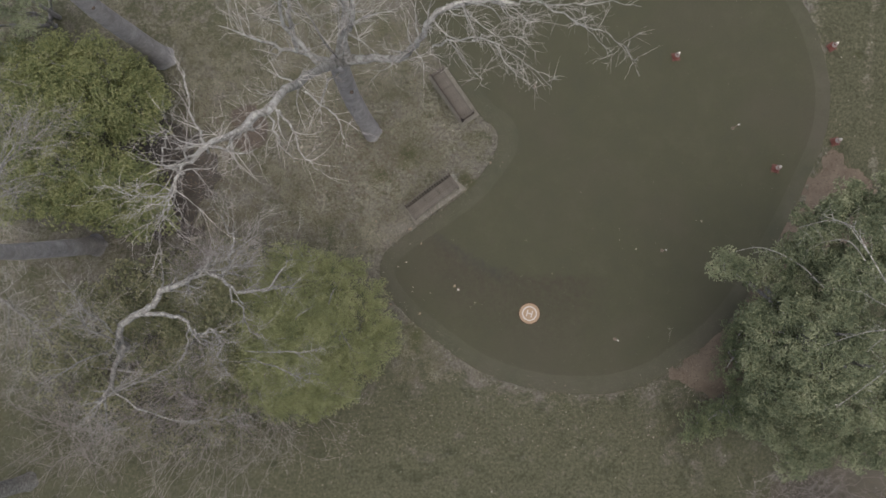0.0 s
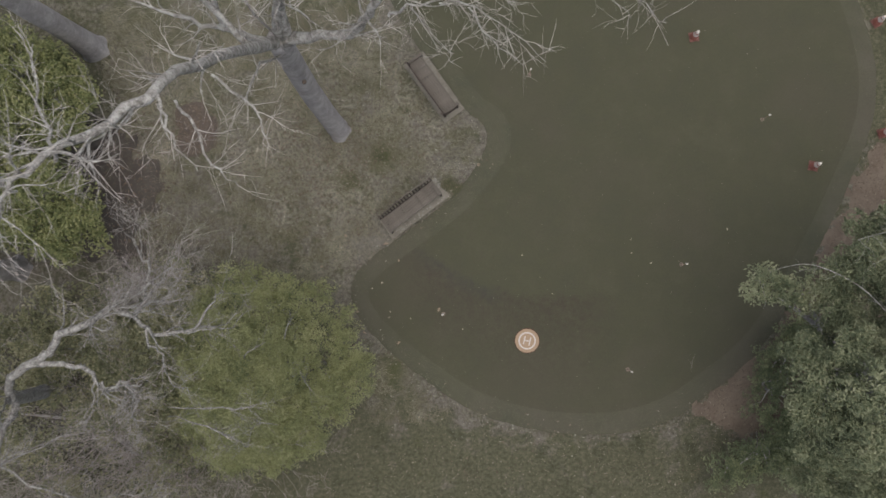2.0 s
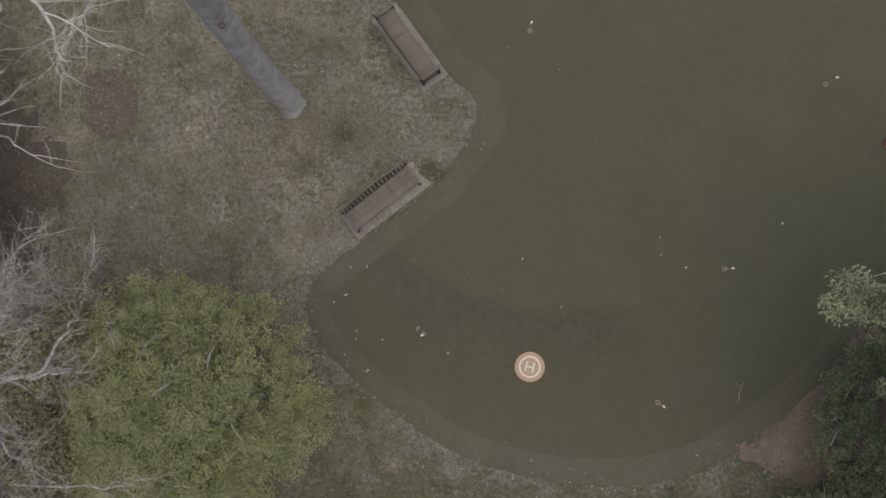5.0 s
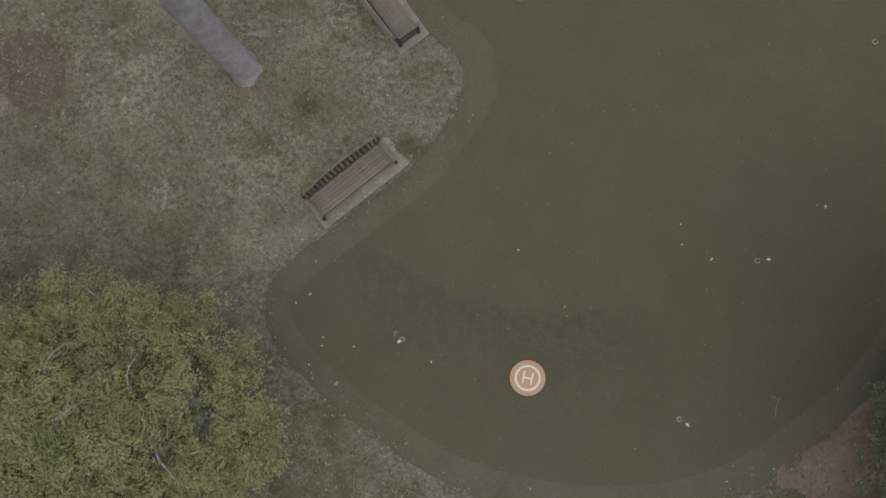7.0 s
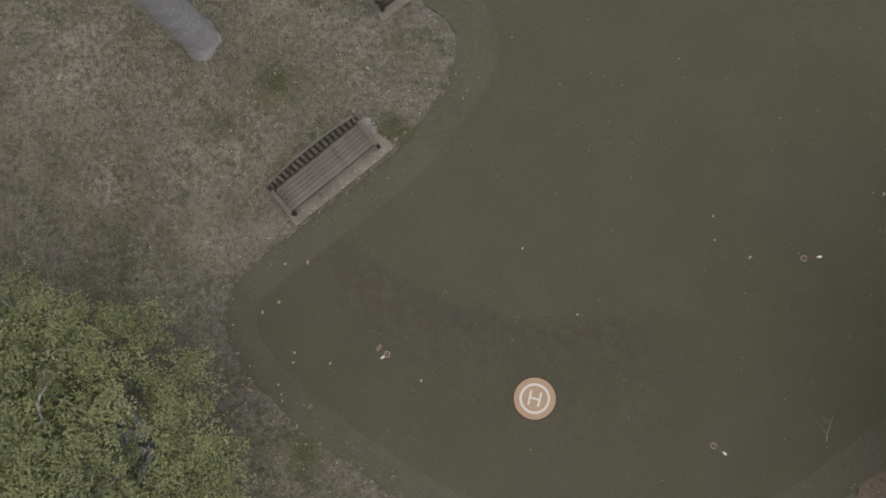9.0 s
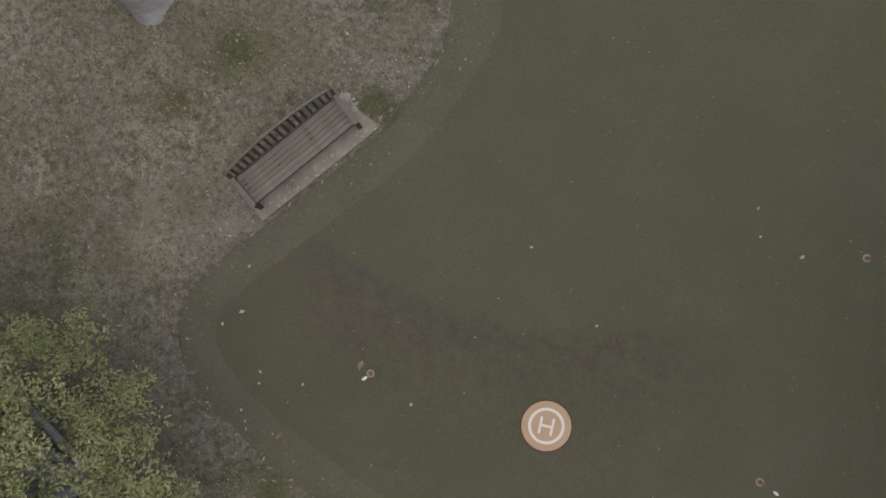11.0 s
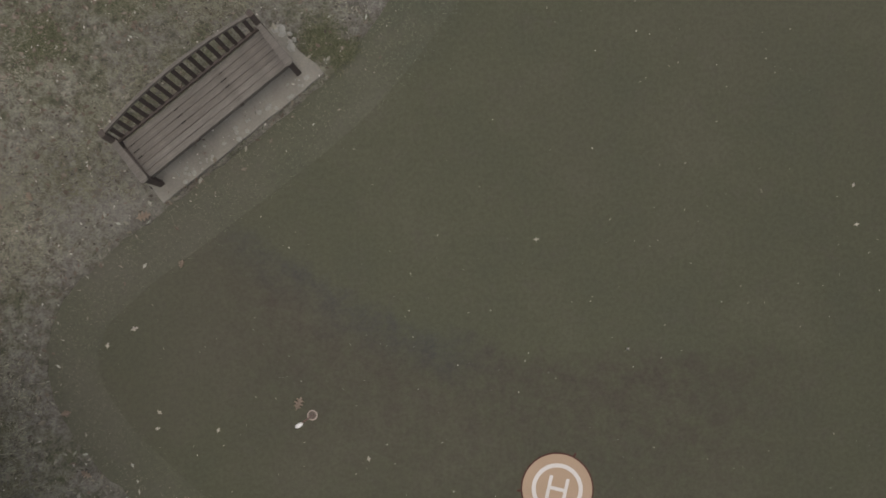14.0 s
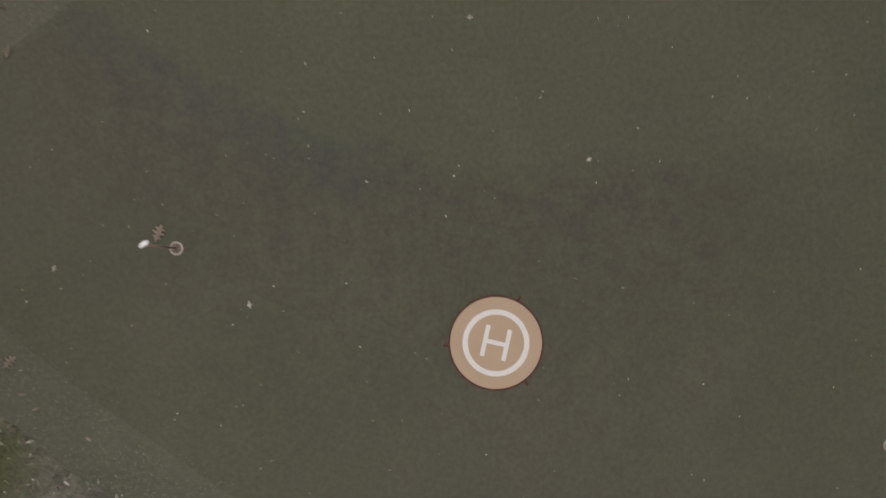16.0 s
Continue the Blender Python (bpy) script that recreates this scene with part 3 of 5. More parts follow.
def bench(m):
    """A teak garden bench with a bowed top rail. x runs along it, +y to its back."""
    root = thing("garden_bench", "silvered teak garden bench with slatted back on concrete slab", "bench", "benches by the green", m)
    L, base = 1.94, 0.042
    seat_z, arm_z = base + 0.42, base + 0.60

    def lean(z):
        return 0.205 + 0.085 * max(0.0, z - seat_z) / 0.46

    for i in range(6):
        bm = bmesh.new()
        box(bm, (L - 0.13, 0.0745 if i > 2 else 0.0715, 0.022), bevel=0.003)
        part("seat_slat", bm, M_WOOD, root, m=pose(0, -0.215 + i * 0.0765, seat_z - 0.012 * math.sin(math.pi * i / 5), 0, 0, 0))
    for x in (-0.86, -0.29, 0.29):
        for i in range(3):
            bm = bmesh.new()
            box(bm, (0.055 + 0.02 * (i % 2), 0.013, 0.004), bevel=0.001)
            part("drain_slot", bm, M_SLOT, root, "dark worn slot between the boards", m=pose(x + 0.012 * i, -0.215 + (2.5 + i) * 0.0765, seat_z + 0.0115 - 0.012 * math.sin(math.pi * (2.5 + i) / 5)))
    for x in (-L / 2 + 0.05, -0.29, 0.29, L / 2 - 0.05):
        bm = bmesh.new()
        box(bm, (0.04, 0.44, 0.05), bevel=0.004)
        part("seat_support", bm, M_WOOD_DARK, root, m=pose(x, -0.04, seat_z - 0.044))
    for y, z, h in ((-0.235, seat_z - 0.06, 0.07), (0.195, seat_z - 0.06, 0.07)):
        bm = bmesh.new()
        box(bm, (L - 0.10, 0.026, h), bevel=0.004)
        part("apron", bm, M_WOOD, root, m=pose(0, y, z))
    for s in (-1, 1):
        bm = bmesh.new()
        box(bm, (0.062, 0.062, arm_z - base - 0.012), bevel=0.006)
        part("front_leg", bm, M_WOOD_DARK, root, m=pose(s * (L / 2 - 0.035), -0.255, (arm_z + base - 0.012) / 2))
        top = base + 0.83
        bm = bmesh.new()
        vs = []
        for z in (base, seat_z, top):
            y = lean(z)
            vs.append([bm.verts.new((dx, y + dy, z)) for dx, dy in ((-0.03, -0.035), (0.03, -0.035), (0.03, 0.035), (-0.03, 0.035))])
        for a, b in zip(vs, vs[1:]):
            for i in range(4):
                bm.faces.new((a[i], a[(i + 1) % 4], b[(i + 1) % 4], b[i]))
        bm.faces.new(vs[0][::-1]), bm.faces.new(vs[-1])
        bmesh.ops.bevel(bm, geom=list(bm.edges), offset=0.006, segments=2, affect="EDGES")
        part("back_post", bm, M_WOOD_DARK, root, m=pose(s * (L / 2 - 0.03), 0, 0))
        bm = bmesh.new()
        stations = [(-0.315, 0.020), (-0.30, 0.040), (-0.26, 0.046), (-0.12, 0.043), (0.05, 0.036), (0.23, 0.030)]
        rings = []
        for y, w in stations:
            lift = 0.012 * math.cos((y + 0.06) * 4)
            rings.append([bm.verts.new((dx, y, arm_z + lift + dz)) for dx, dz in ((-w, -0.014), (w, -0.014), (w, 0.012), (-w, 0.012))])
        for a, b in zip(rings, rings[1:]):
            for i in range(4):
                bm.faces.new((a[i], a[(i + 1) % 4], b[(i + 1) % 4], b[i]))
        bm.faces.new(rings[0]), bm.faces.new(rings[-1][::-1])
        bmesh.ops.bevel(bm, geom=list(bm.edges), offset=0.004, segments=2, affect="EDGES")
        part("armrest", bm, M_WOOD, root, "flat silvered armrest", m=pose(s * (L / 2 - 0.035), 0, 0))
        bm = bmesh.new()
        box(bm, (0.045, 0.42, 0.05), bevel=0.004)
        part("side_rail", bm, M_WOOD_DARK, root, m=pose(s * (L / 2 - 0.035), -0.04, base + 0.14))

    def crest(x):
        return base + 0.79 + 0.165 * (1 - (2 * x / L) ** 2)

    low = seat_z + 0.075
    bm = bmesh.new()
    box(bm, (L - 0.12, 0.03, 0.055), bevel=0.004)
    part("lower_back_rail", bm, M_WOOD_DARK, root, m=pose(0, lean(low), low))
    bm = bmesh.new()
    rings = []
    for i in range(21):
        x = (-0.5 + i / 20) * (L - 0.10)
        z = crest(x)
        y = lean(z)
        rings.append([bm.verts.new((x, y + dy, z + dz)) for dy, dz in ((-0.016, -0.030), (0.014, -0.030), (0.018, 0.012), (-0.014, 0.012))])
    for a, b in zip(rings, rings[1:]):
        for i in range(4):
            bm.faces.new((a[i], a[(i + 1) % 4], b[(i + 1) % 4], b[i]))
    bm.faces.new(rings[0]), bm.faces.new(rings[-1][::-1])
    part("top_rail", bm, M_WOOD, root, "bowed silvered top rail")
    n = 17
    for i in range(n):
        x = (-0.5 + (i + 0.5) / n) * (L - 0.14)
        z1 = crest(x) - 0.04
        bm = bmesh.new()
        a = [bm.verts.new((x + dx, lean(low) + dy, low)) for dx, dy in ((-0.022, -0.007), (0.022, -0.007), (0.022, 0.007), (-0.022, 0.007))]
        b = [bm.verts.new((x + dx, lean(z1) + dy, z1)) for dx, dy in ((-0.022, -0.007), (0.022, -0.007), (0.022, 0.007), (-0.022, 0.007))]
        for k in range(4):
            bm.faces.new((a[k], a[(k + 1) % 4], b[(k + 1) % 4], b[k]))
        bm.faces.new(a[::-1]), bm.faces.new(b)
        part("back_slat", bm, M_SLAT, root)
    return root


near_bench = bench(SLAB_B @ pose(-0.045, 0.06, 0))
copy_thing(near_bench, SLAB_A @ pose(0, 0.05, 0))


# ---- landing pad ----
def disc(bm, r, z0, z1, n=72):
    rings = []
    for rr, z in ((r, z0), (r, z1), (r * 0.985, z1 + 0.001), (r * 0.6, z1 + 0.001), (r * 0.25, z1 + 0.001)):
        rings.append([bm.verts.new((rr * math.cos(2 * math.pi * i / n), rr * math.sin(2 * math.pi * i / n), z)) for i in range(n)])
    for a, b in zip(rings, rings[1:]):
        for i in range(n):
            bm.faces.new((a[i], a[(i + 1) % n], b[(i + 1) % n], b[i]))
    bm.faces.new(rings[-1])


def flat_band(bm, r0, r1, z, n=96):
    rings = [[bm.verts.new((r * math.cos(2 * math.pi * i / n), r * math.sin(2 * math.pi * i / n), zz)) for i in range(n)] for r, zz in ((r0, z - 0.002), (r0, z), (r1, z), (r1, z - 0.002))]
    for a, b in zip(rings, rings[1:]):
        for i in range(n):
            bm.faces.new((a[i], a[(i + 1) % n], b[(i + 1) % n], b[i]))


pad = thing("landing_pad", "round orange fabric drone landing pad with a white H", "landing pad", m=pose(0, 0, 0.005, 0, 0, -15))
bm = bmesh.new()
disc(bm, 0.366, 0.0, 0.010)
pad_disc = part("disc", bm, M_PAD, pad)
bm = bmesh.new()
flat_band(bm, 0.362, 0.377, 0.0125)
part("rim", bm, M_PAD_RIM, pad, "dark stitched binding")
bm = bmesh.new()
flat_band(bm, 0.222, 0.264, 0.0135)
part("ring", bm, M_PAD_WHITE, pad_disc, "white printed ring")
bm = bmesh.new()
H, W, S, q = 0.125, 0.087, 0.0175, 0.0135
for x0, x1, y0, y1 in ((-W - S, -W + S, -H, H), (W - S, W + S, -H, H), (-W + S, W - S, -S, S)):
    box(bm, (x1 - x0, y1 - y0, 0.003), ((x0 + x1) / 2, (y0 + y1) / 2, q - 0.0015), 0)
part("letter_h", bm, M_PAD_WHITE, pad_disc, "white printed letter H")
for a in (75, 196, 320):
    bm = bmesh.new()
    box(bm, (0.05, 0.022, 0.006), bevel=0.002)
    part("peg_loop", bm, M_PAD_RIM, pad, "dark webbing peg loop", m=pose(0.392 * math.cos(radians(a)), 0.392 * math.sin(radians(a)), 0.002, 0, 0, a))


# ---- traffic cones ----
def cone(m):
    root = thing("traffic_cone", "faded orange-red traffic cone with a white sleeve", "traffic cone", "cones round the green", m)
    bm = bmesh.new()
    box(bm, (0.295, 0.295, 0.035), (0, 0, 0.0185), 0.014)
    part("base", bm, M_CONE_BASE, root)

    def frustum(r0, z0, r1, z1, cap=False):
        b = bmesh.new()
        n = 28
        a = [b.verts.new((r0 * math.cos(2 * math.pi * i / n), r0 * math.sin(2 * math.pi * i / n), z0)) for i in range(n)]
        c = [b.verts.new((r1 * math.cos(2 * math.pi * i / n), r1 * math.sin(2 * math.pi * i / n), z1)) for i in range(n)]
        for i in range(n):
            b.faces.new((a[i], a[(i + 1) % n], c[(i + 1) % n], c[i]))
        if cap:
            b.faces.new(c)
        return b

    body = part("body", frustum(0.125, 0.036, 0.032, 0.70, True), M_CONE, root, smooth=True)
    part("sleeve", frustum(0.088, 0.33, 0.064, 0.50), M_CONE_WHITE, body, "white reflective sleeve", smooth=True)
    part("collar", frustum(0.056, 0.56, 0.0345, 0.705, True), M_CONE_WHITE, body, "white reflective top", smooth=True)
    return root


first_cone = cone(pose(5.22, 9.18, 0.006, 0, 0, 8))
copy_thing(first_cone, pose(8.72, 5.17, 0.006, 0, 0, -12))
copy_thing(first_cone, pose(10.72, 9.50, 0.03, 0, 0, 30))
copy_thing(first_cone, pose(10.80, 6.12, 0.03, 0, 0, 14))


# ---- practice holes and their pins ----
def practice_hole(m, tall):
    root = thing("practice_hole", "golf practice cup with a thin short pin and white knob", "golf hole", "practice holes", m)
    bm = bmesh.new()
    flat_band(bm, 0.040, 0.056, 0.006, 28)
    part("cup_rim", bm, M_CUP, root)
    bm = bmesh.new()
    bmesh.ops.create_circle(bm, cap_ends=True, segments=28, radius=0.041)
    part("cup_inside", bm, M_HOLE, root, m=pose(0, 0, 0.0065))
    bm = bmesh.new()
    bmesh.ops.create_cone(bm, cap_ends=True, segments=10, radius1=0.006, radius2=0.005, depth=tall)
    pin = part("pin", bm, M_ROD, root, m=pose(0, 0, tall / 2), smooth=True)
    bm = bmesh.new()
    bmesh.ops.create_icosphere(bm, subdivisions=2, radius=0.028)
    bmesh.ops.scale(bm, vec=(1.6, 0.8, 1.0), verts=bm.verts)
    part("knob", bm, M_WHITE, pin, "white plastic knob", m=pose(0.005, 0, tall / 2), smooth=True)
    return root


for x, y, h, a in ((-2.53, 0.845, 0.80, 30), (4.70, 2.25, 0.80, 0), (3.02, -0.90, 0.80, -40), (7.23, 6.62, 0.8, 10), (0.20, 8.12, 0.8, 60)):
    practice_hole(pose(x, y, 0.004, 0, 0, a), h)


# ---- loose leaves that lie on the turf ----
def lobed_leaf(name, label, m, size, lobes, material):
    """A curled leaf with lobes along both sides of its midrib."""
    bm = bmesh.new()
    n = lobes * 5
    rows = []
    for i in range(n + 1):
        t = i / n
        w = size * (0.36 * math.sin(math.pi * t) ** 0.7 * (0.62 + 0.38 * math.cos(2 * math.pi * lobes * t + 0.6)) + 0.012)
        x, z = size * (t - 0.5), 0.006 + size * 0.06 * math.sin(3.1 * t)
        rows.append([bm.verts.new((x + 0.25 * w, -w, z + 0.25 * w)), bm.verts.new((x, 0, z)), bm.verts.new((x + 0.25 * w, w, z + 0.2 * w))])
    for a, b in zip(rows, rows[1:]):
        for k in (0, 1):
            bm.faces.new((a[k], b[k], b[k + 1], a[k + 1]))
    bmesh.ops.solidify(bm, geom=list(bm.faces), thickness=0.0015)
    ob = new(name, bm_mesh(name, bm, material))
    ob.matrix_basis = m
    return tagged(ob, label, "leaf", "leaves on the green")


lobed_leaf("oak_leaf", "dry brown lobed oak leaf lying on the green", pose(-2.67, 0.97, 0.004, 0, 0, 65), 0.145, 4, M_OAK)
for x, y, s, a in ((-4.40, 1.82, 0.09, 20), (-4.69, 1.65, 0.07, 80), (-4.15, 0.93, 0.065, 140), (-4.18, 0.76, 0.06, 10), (-3.53, 0.72, 0.06, 60), (-1.95, 0.37, 0.065, 100),
                   (-0.11, 2.60, 0.065, 0), (0.79, 1.42, 0.05, 30), (3.19, 3.03, 0.055, 70), (3.78, 2.30, 0.09, 30), (6.1, 3.3, 0.09, 80), (3.2, 2.62, 0.06, 10)):
    lobed_leaf("bleached_leaf", "small bleached dead leaf lying on the green", pose(x, y, 0.004, 0, 0, a), s * 0.95, 2, M_PALE_LEAF)
lobed_leaf("oak_leaf", "tan lobed oak leaf on bare soil by the collar", pose(-4.26, 3.01, 0.03, 0, 0, 15), 0.16, 4, M_OAK)
for x, y, size, a in ((-3.91, -0.02, 0.13, 40), (-4.94, 0.31, 0.12, 150), (-5.26, -0.12, 0.13, 80), (-5.16, 0.95, 0.11, 10), (-6.23, 2.34, 0.12, 200), (-1.39, 5.38, 0.12, 60), (-5.48, 3.27, 0.11, 120), (-3.87, 2.49, 0.09, 75)):
    lobed_leaf("oak_leaf", "curled tan oak leaf lying near the collar", pose(x, y, 0.012 if inside_depth(np.array([(x, y)]), edge)[0] > 0 else 0.04, 0, 0, a), size, 4, M_OAK)
lobed_leaf("oak_leaf", "pale oak leaf lying on the winter lawn", pose(-8.19, 5.95, 0.04, 0, 0, 70), 0.17, 3, M_PALE_LEAF)


# ---- grass, litter and clippings (too many to count) ----
rs = np.random.RandomState(11)


def scatter(n, lo, hi, keep):
    p = np.column_stack([rs.uniform(lo[0], hi[0], n), rs.uniform(lo[1], hi[1], n)])
    return p[keep(inside_depth(p, edge), p)]


def blades(name, p, per, length, width, material, label, upright=0.5, z0=0.01, loose=0.05):
    n = len(p) * per
    base = np.repeat(p, per, 0) + rs.normal(0, loose, (n, 2))
    a = rs.uniform(0, 2 * math.pi, n)
    ln = length * rs.uniform(0.5, 1.3, n)
    up = upright * rs.uniform(0.3, 1.3, n)
    d = np.column_stack([np.cos(a), np.sin(a)])
    s = np.column_stack([-np.sin(a), np.cos(a)]) * (width * rs.uniform(0.6, 1.4, n))[:, None]
    tip = base + d * (ln * (1 - 0.5 * up))[:, None]
    z = np.full(n, z0)
    v = np.empty((n, 3, 3))
    v[:, 0] = np.column_stack([base - s, z])
    v[:, 1] = np.column_stack([base + s, z])
    v[:, 2] = np.column_stack([tip, z + ln * up])
    me = quick_mesh(name, v.reshape(-1, 3), np.arange(n * 3).reshape(-1, 3), material)
    return tagged(new(name, me), label, "grass", kind="stuff")


tufts = scatter(120000, (-13, -2.4), (1.0, 10.5), lambda d, p: (d < -0.12) & (rs.uniform(0, 1, len(p)) < np.clip(0.5 + 0.5 * np.array([2.2 * noise.fractal((x * 1.3, y * 1.3, 5.0), 0.6, 2.3, 5) for x, y in p]), 0.03, 1) * np.clip((-d - 0.1) / 0.9, 0.15, 1)))
blades("lawn_grass", tufts, 6, 0.072, 0.0042, M_BLADE, "short winter grass tufts, olive and straw-coloured")
wide = scatter(34000, (-20, -8.5), (14, 12), lambda d, p: (d < -0.15) & ~((p[:, 0] > -13) & (p[:, 0] < 1) & (p[:, 1] > -2.4)) & (inside_depth(p, spline(BED, 6)) < 0) & (rs.uniform(0, 1, len(p)) < np.clip(0.42 + 0.8 * np.array([1.5 * noise.fractal((x * 0.7, y * 0.7, 12.0), 0.8, 2.2, 4) for x, y in p]), 0.04, 1)))
blades("rough_grass", wide, 6, 0.10, 0.0055, M_ROUGH, "rough winter grass at the margins", 0.5, 0.01, 0.09)


def flakes(name, p, size, material, label, z0, category, thick=0.35):
    n = len(p)
    a = rs.uniform(0, 2 * math.pi, n)
    ln = size * rs.uniform(0.4, 1.4, n)
    wd = ln * rs.uniform(thick, thick + 0.35, n)
    d, s = np.column_stack([np.cos(a), np.sin(a)]), np.column_stack([-np.sin(a), np.cos(a)])
    curl = ln * rs.uniform(0.05, 0.35, n)
    v = np.empty((n, 4, 3))
    for k, (fx, fy, fz) in enumerate(((-0.5, 0, 0.6), (0.05, -0.5, 0.0), (0.5, 0, 1.0), (0.1, 0.5, 0.3))):
        v[:, k, :2] = p + d * (fx * ln)[:, None] + s * (fy * wd)[:, None]
        v[:, k, 2] = z0 + fz * curl
    me = quick_mesh(name, v.reshape(-1, 3), np.arange(n * 4).reshape(-1, 4), material)
    return tagged(new(name, me), label, category, kind="stuff")


collar_spots = scatter(60000, (-6, -3.2), (8, 9.5), lambda d, p: (d > 0.02) & (inside_depth(p, mid_edge) < 0.02) & (rs.uniform(0, 1, len(p)) < 0.8))
blades("collar_grass", collar_spots, 5, 0.028, 0.0032, M_COLLAR_BLADE, "short coarse blades on the collar", 0.35, 0.002)
seam = scatter(26000, (-6.5, -3.5), (6.5, 7.5), lambda d, p: (d > -0.16) & (d < 0.12) & (rs.uniform(0, 1, len(p)) < 0.3 + 0.8 * np.array([noise.noise((x * 1.7, y * 1.7, 2.0)) for x, y in p])))
blades("seam_grass", seam, 6, 0.05, 0.0042, M_COLLAR_BLADE, "ragged grass grown over the cut edge", 0.4, 0.006)
moss_p = np.concatenate([np.array((x, y)) + rs.normal(0, 0.5 * r, (int(420 * r), 2)) for x, y, r in MOSS_SPOTS if r < 0.4])
blades("moss_tufts", moss_p[inside_depth(moss_p, edge) < 0.05], 8, 0.05, 0.006, M_MOSS_BLADE, "dark green moss and fine grass by the slabs", 0.5, 0.02, 0.03)
leaf_spots = scatter(5200, (-16, -8), (13, 12), lambda d, p: (d < -0.08) & (rs.uniform(0, 1, len(p)) < 0.22 + 0.35 * np.exp(d / 0.7)))
flakes("fallen_leaves", leaf_spots, 0.072, M_LITTER, "scattered curled dead leaves on the lawn", 0.045, "leaf litter")
russet_spots = scatter(9000, (-10, 3), (-2, 9), lambda d, p: (d < -0.1) & (rs.uniform(0, 1, len(p)) < 0.8 * np.exp(-((p[:, 0] + 6.2) ** 2 + (p[:, 1] - 5.6) ** 2) / 4)))
flakes("russet_litter", russet_spots, 0.06, M_TAN, "thin scatter of russet leaf litter by the trunk", 0.04, "leaf litter")
lawn_spots = scatter(26000, (-12, -5), (6, 10), lambda d, p: (d < -0.05) & (rs.uniform(0, 1, len(p)) < 0.45))
flakes("lawn_bits", lawn_spots, 0.028, M_SPECK, "small pale bits of straw and chaff in the lawn", 0.05, "debris", 0.25)
# dark flakes double as leaf bits and as the grass's small shadows
fleck_spots = scatter(30000, (-12, -5), (6, 10), lambda d, p: (d < -0.05) & (rs.uniform(0, 1, len(p)) < 0.5))
flakes("leaf_crumbs", fleck_spots, 0.038, M_CRUMB_SHADE, "dark flecks in the lawn, for old leaf crumbs and small grass shadows", 0.035, "debris", 0.3)
rim_spots = scatter(30000, (-6.5, -4.0), (5.5, 7.5), lambda d, p: (d < 0.45) & (d > -0.45) & (rs.uniform(0, 1, len(p)) < np.where(d < 0, 0.6 * np.exp(d / 0.14), 0.16 * np.exp(-d / 0.2))) & (p[:, 1] < 6.8))
flakes("edge_debris", rim_spots, 0.060, M_LITTER, "chips and bits of leaf along the cut edge", 0.02, "leaf litter", 0.2)
bed_ring = spline(BED, 6)
bed_spots = scatter(26000, (5, -3.5), (12.5, 6.2), lambda d, p: (inside_depth(p, bed_ring) > 0.02) & (rs.uniform(0, 1, len(p)) < 0.75))
flakes("mulch_litter", bed_spots, 0.075, M_TAN, "loose needles and russet leaf bits on the mulch", 0.055, "leaf litter", 0.12)
chip_spots = scatter(2600, (-11.2, 5.7), (-9.3, 7.8), lambda d, p: ((p[:, 0] + 10.15) / 0.76) ** 2 + ((p[:, 1] - 6.68) / 0.9) ** 2 < rs.uniform(0.5, 1.0, len(p)))
flakes("stump_chips", chip_spots, 0.06, M_TAN, "red-brown wood chips over the ground stump", 0.07, "wood chips", 0.2)
mould_spots = scatter(6000, (-13.3, 1.8), (-9.2, 7.9), lambda d, p: rs.uniform(0, 1, len(p)) < 0.9 * np.exp(-((p[:, 0] + 12.4) / 1.3) ** 2 - ((p[:, 1] - 4.9) / 2.2) ** 2))
flakes("mould_litter", mould_spots, 0.065, M_CRUMB_SHADE, "matted brown leaves on the damp ground", 0.055, "leaf litter")
green_bits = scatter(4200, (-5.5, -3), (11, 13), lambda d, p: (d > 0.05) & (rs.uniform(0, 1, len(p)) < 0.40))
flakes("turf_bits", green_bits, 0.018, M_SPECK, "tiny pale specks of debris on the green", 0.008, "debris", 0.2)


# ---- trees ----
class Wood:
    """Collects tapered tubes into one mesh."""

    def __init__(self):
        self.v, self.f = [], []

    def tube(self, pts, radii, sides):
        base = len(self.v)
        pts = [Vector(p) for p in pts]
        side = None
        for i, p in enumerate(pts):
            d = (pts[min(i + 1, len(pts) - 1)] - pts[max(i - 1, 0)]).normalized()
            if side is None:
                side = d.orthogonal().normalized()
            side = (side - d * side.dot(d)).normalized()
            other = d.cross(side)
            for k in range(sides):
                a = 2 * math.pi * k / sides
                self.v.append(tuple(p + (side * math.cos(a) + other * math.sin(a)) * radii[i]))
        for i in range(len(pts) - 1):
            for k in range(sides):
                a, b = base + i * sides + k, base + i * sides + (k + 1) % sides
                self.f.append((a, b, b + sides, a + sides))

    def mesh(self, name, material):
        return mesh_of(name, self.v, self.f, material, True)


def crooked(rng, p, d, length, steps, wander, droop):
    pts, p, d = [Vector(p)], Vector(p), Vector(d).normalized()
    for i in range(steps):
        d = (d + Vector((rng.gauss(0, wander), rng.gauss(0, wander), rng.gauss(0, wander) + droop))).normalized()
        p = p + d * (length / steps)
        pts.append(p)
    return pts


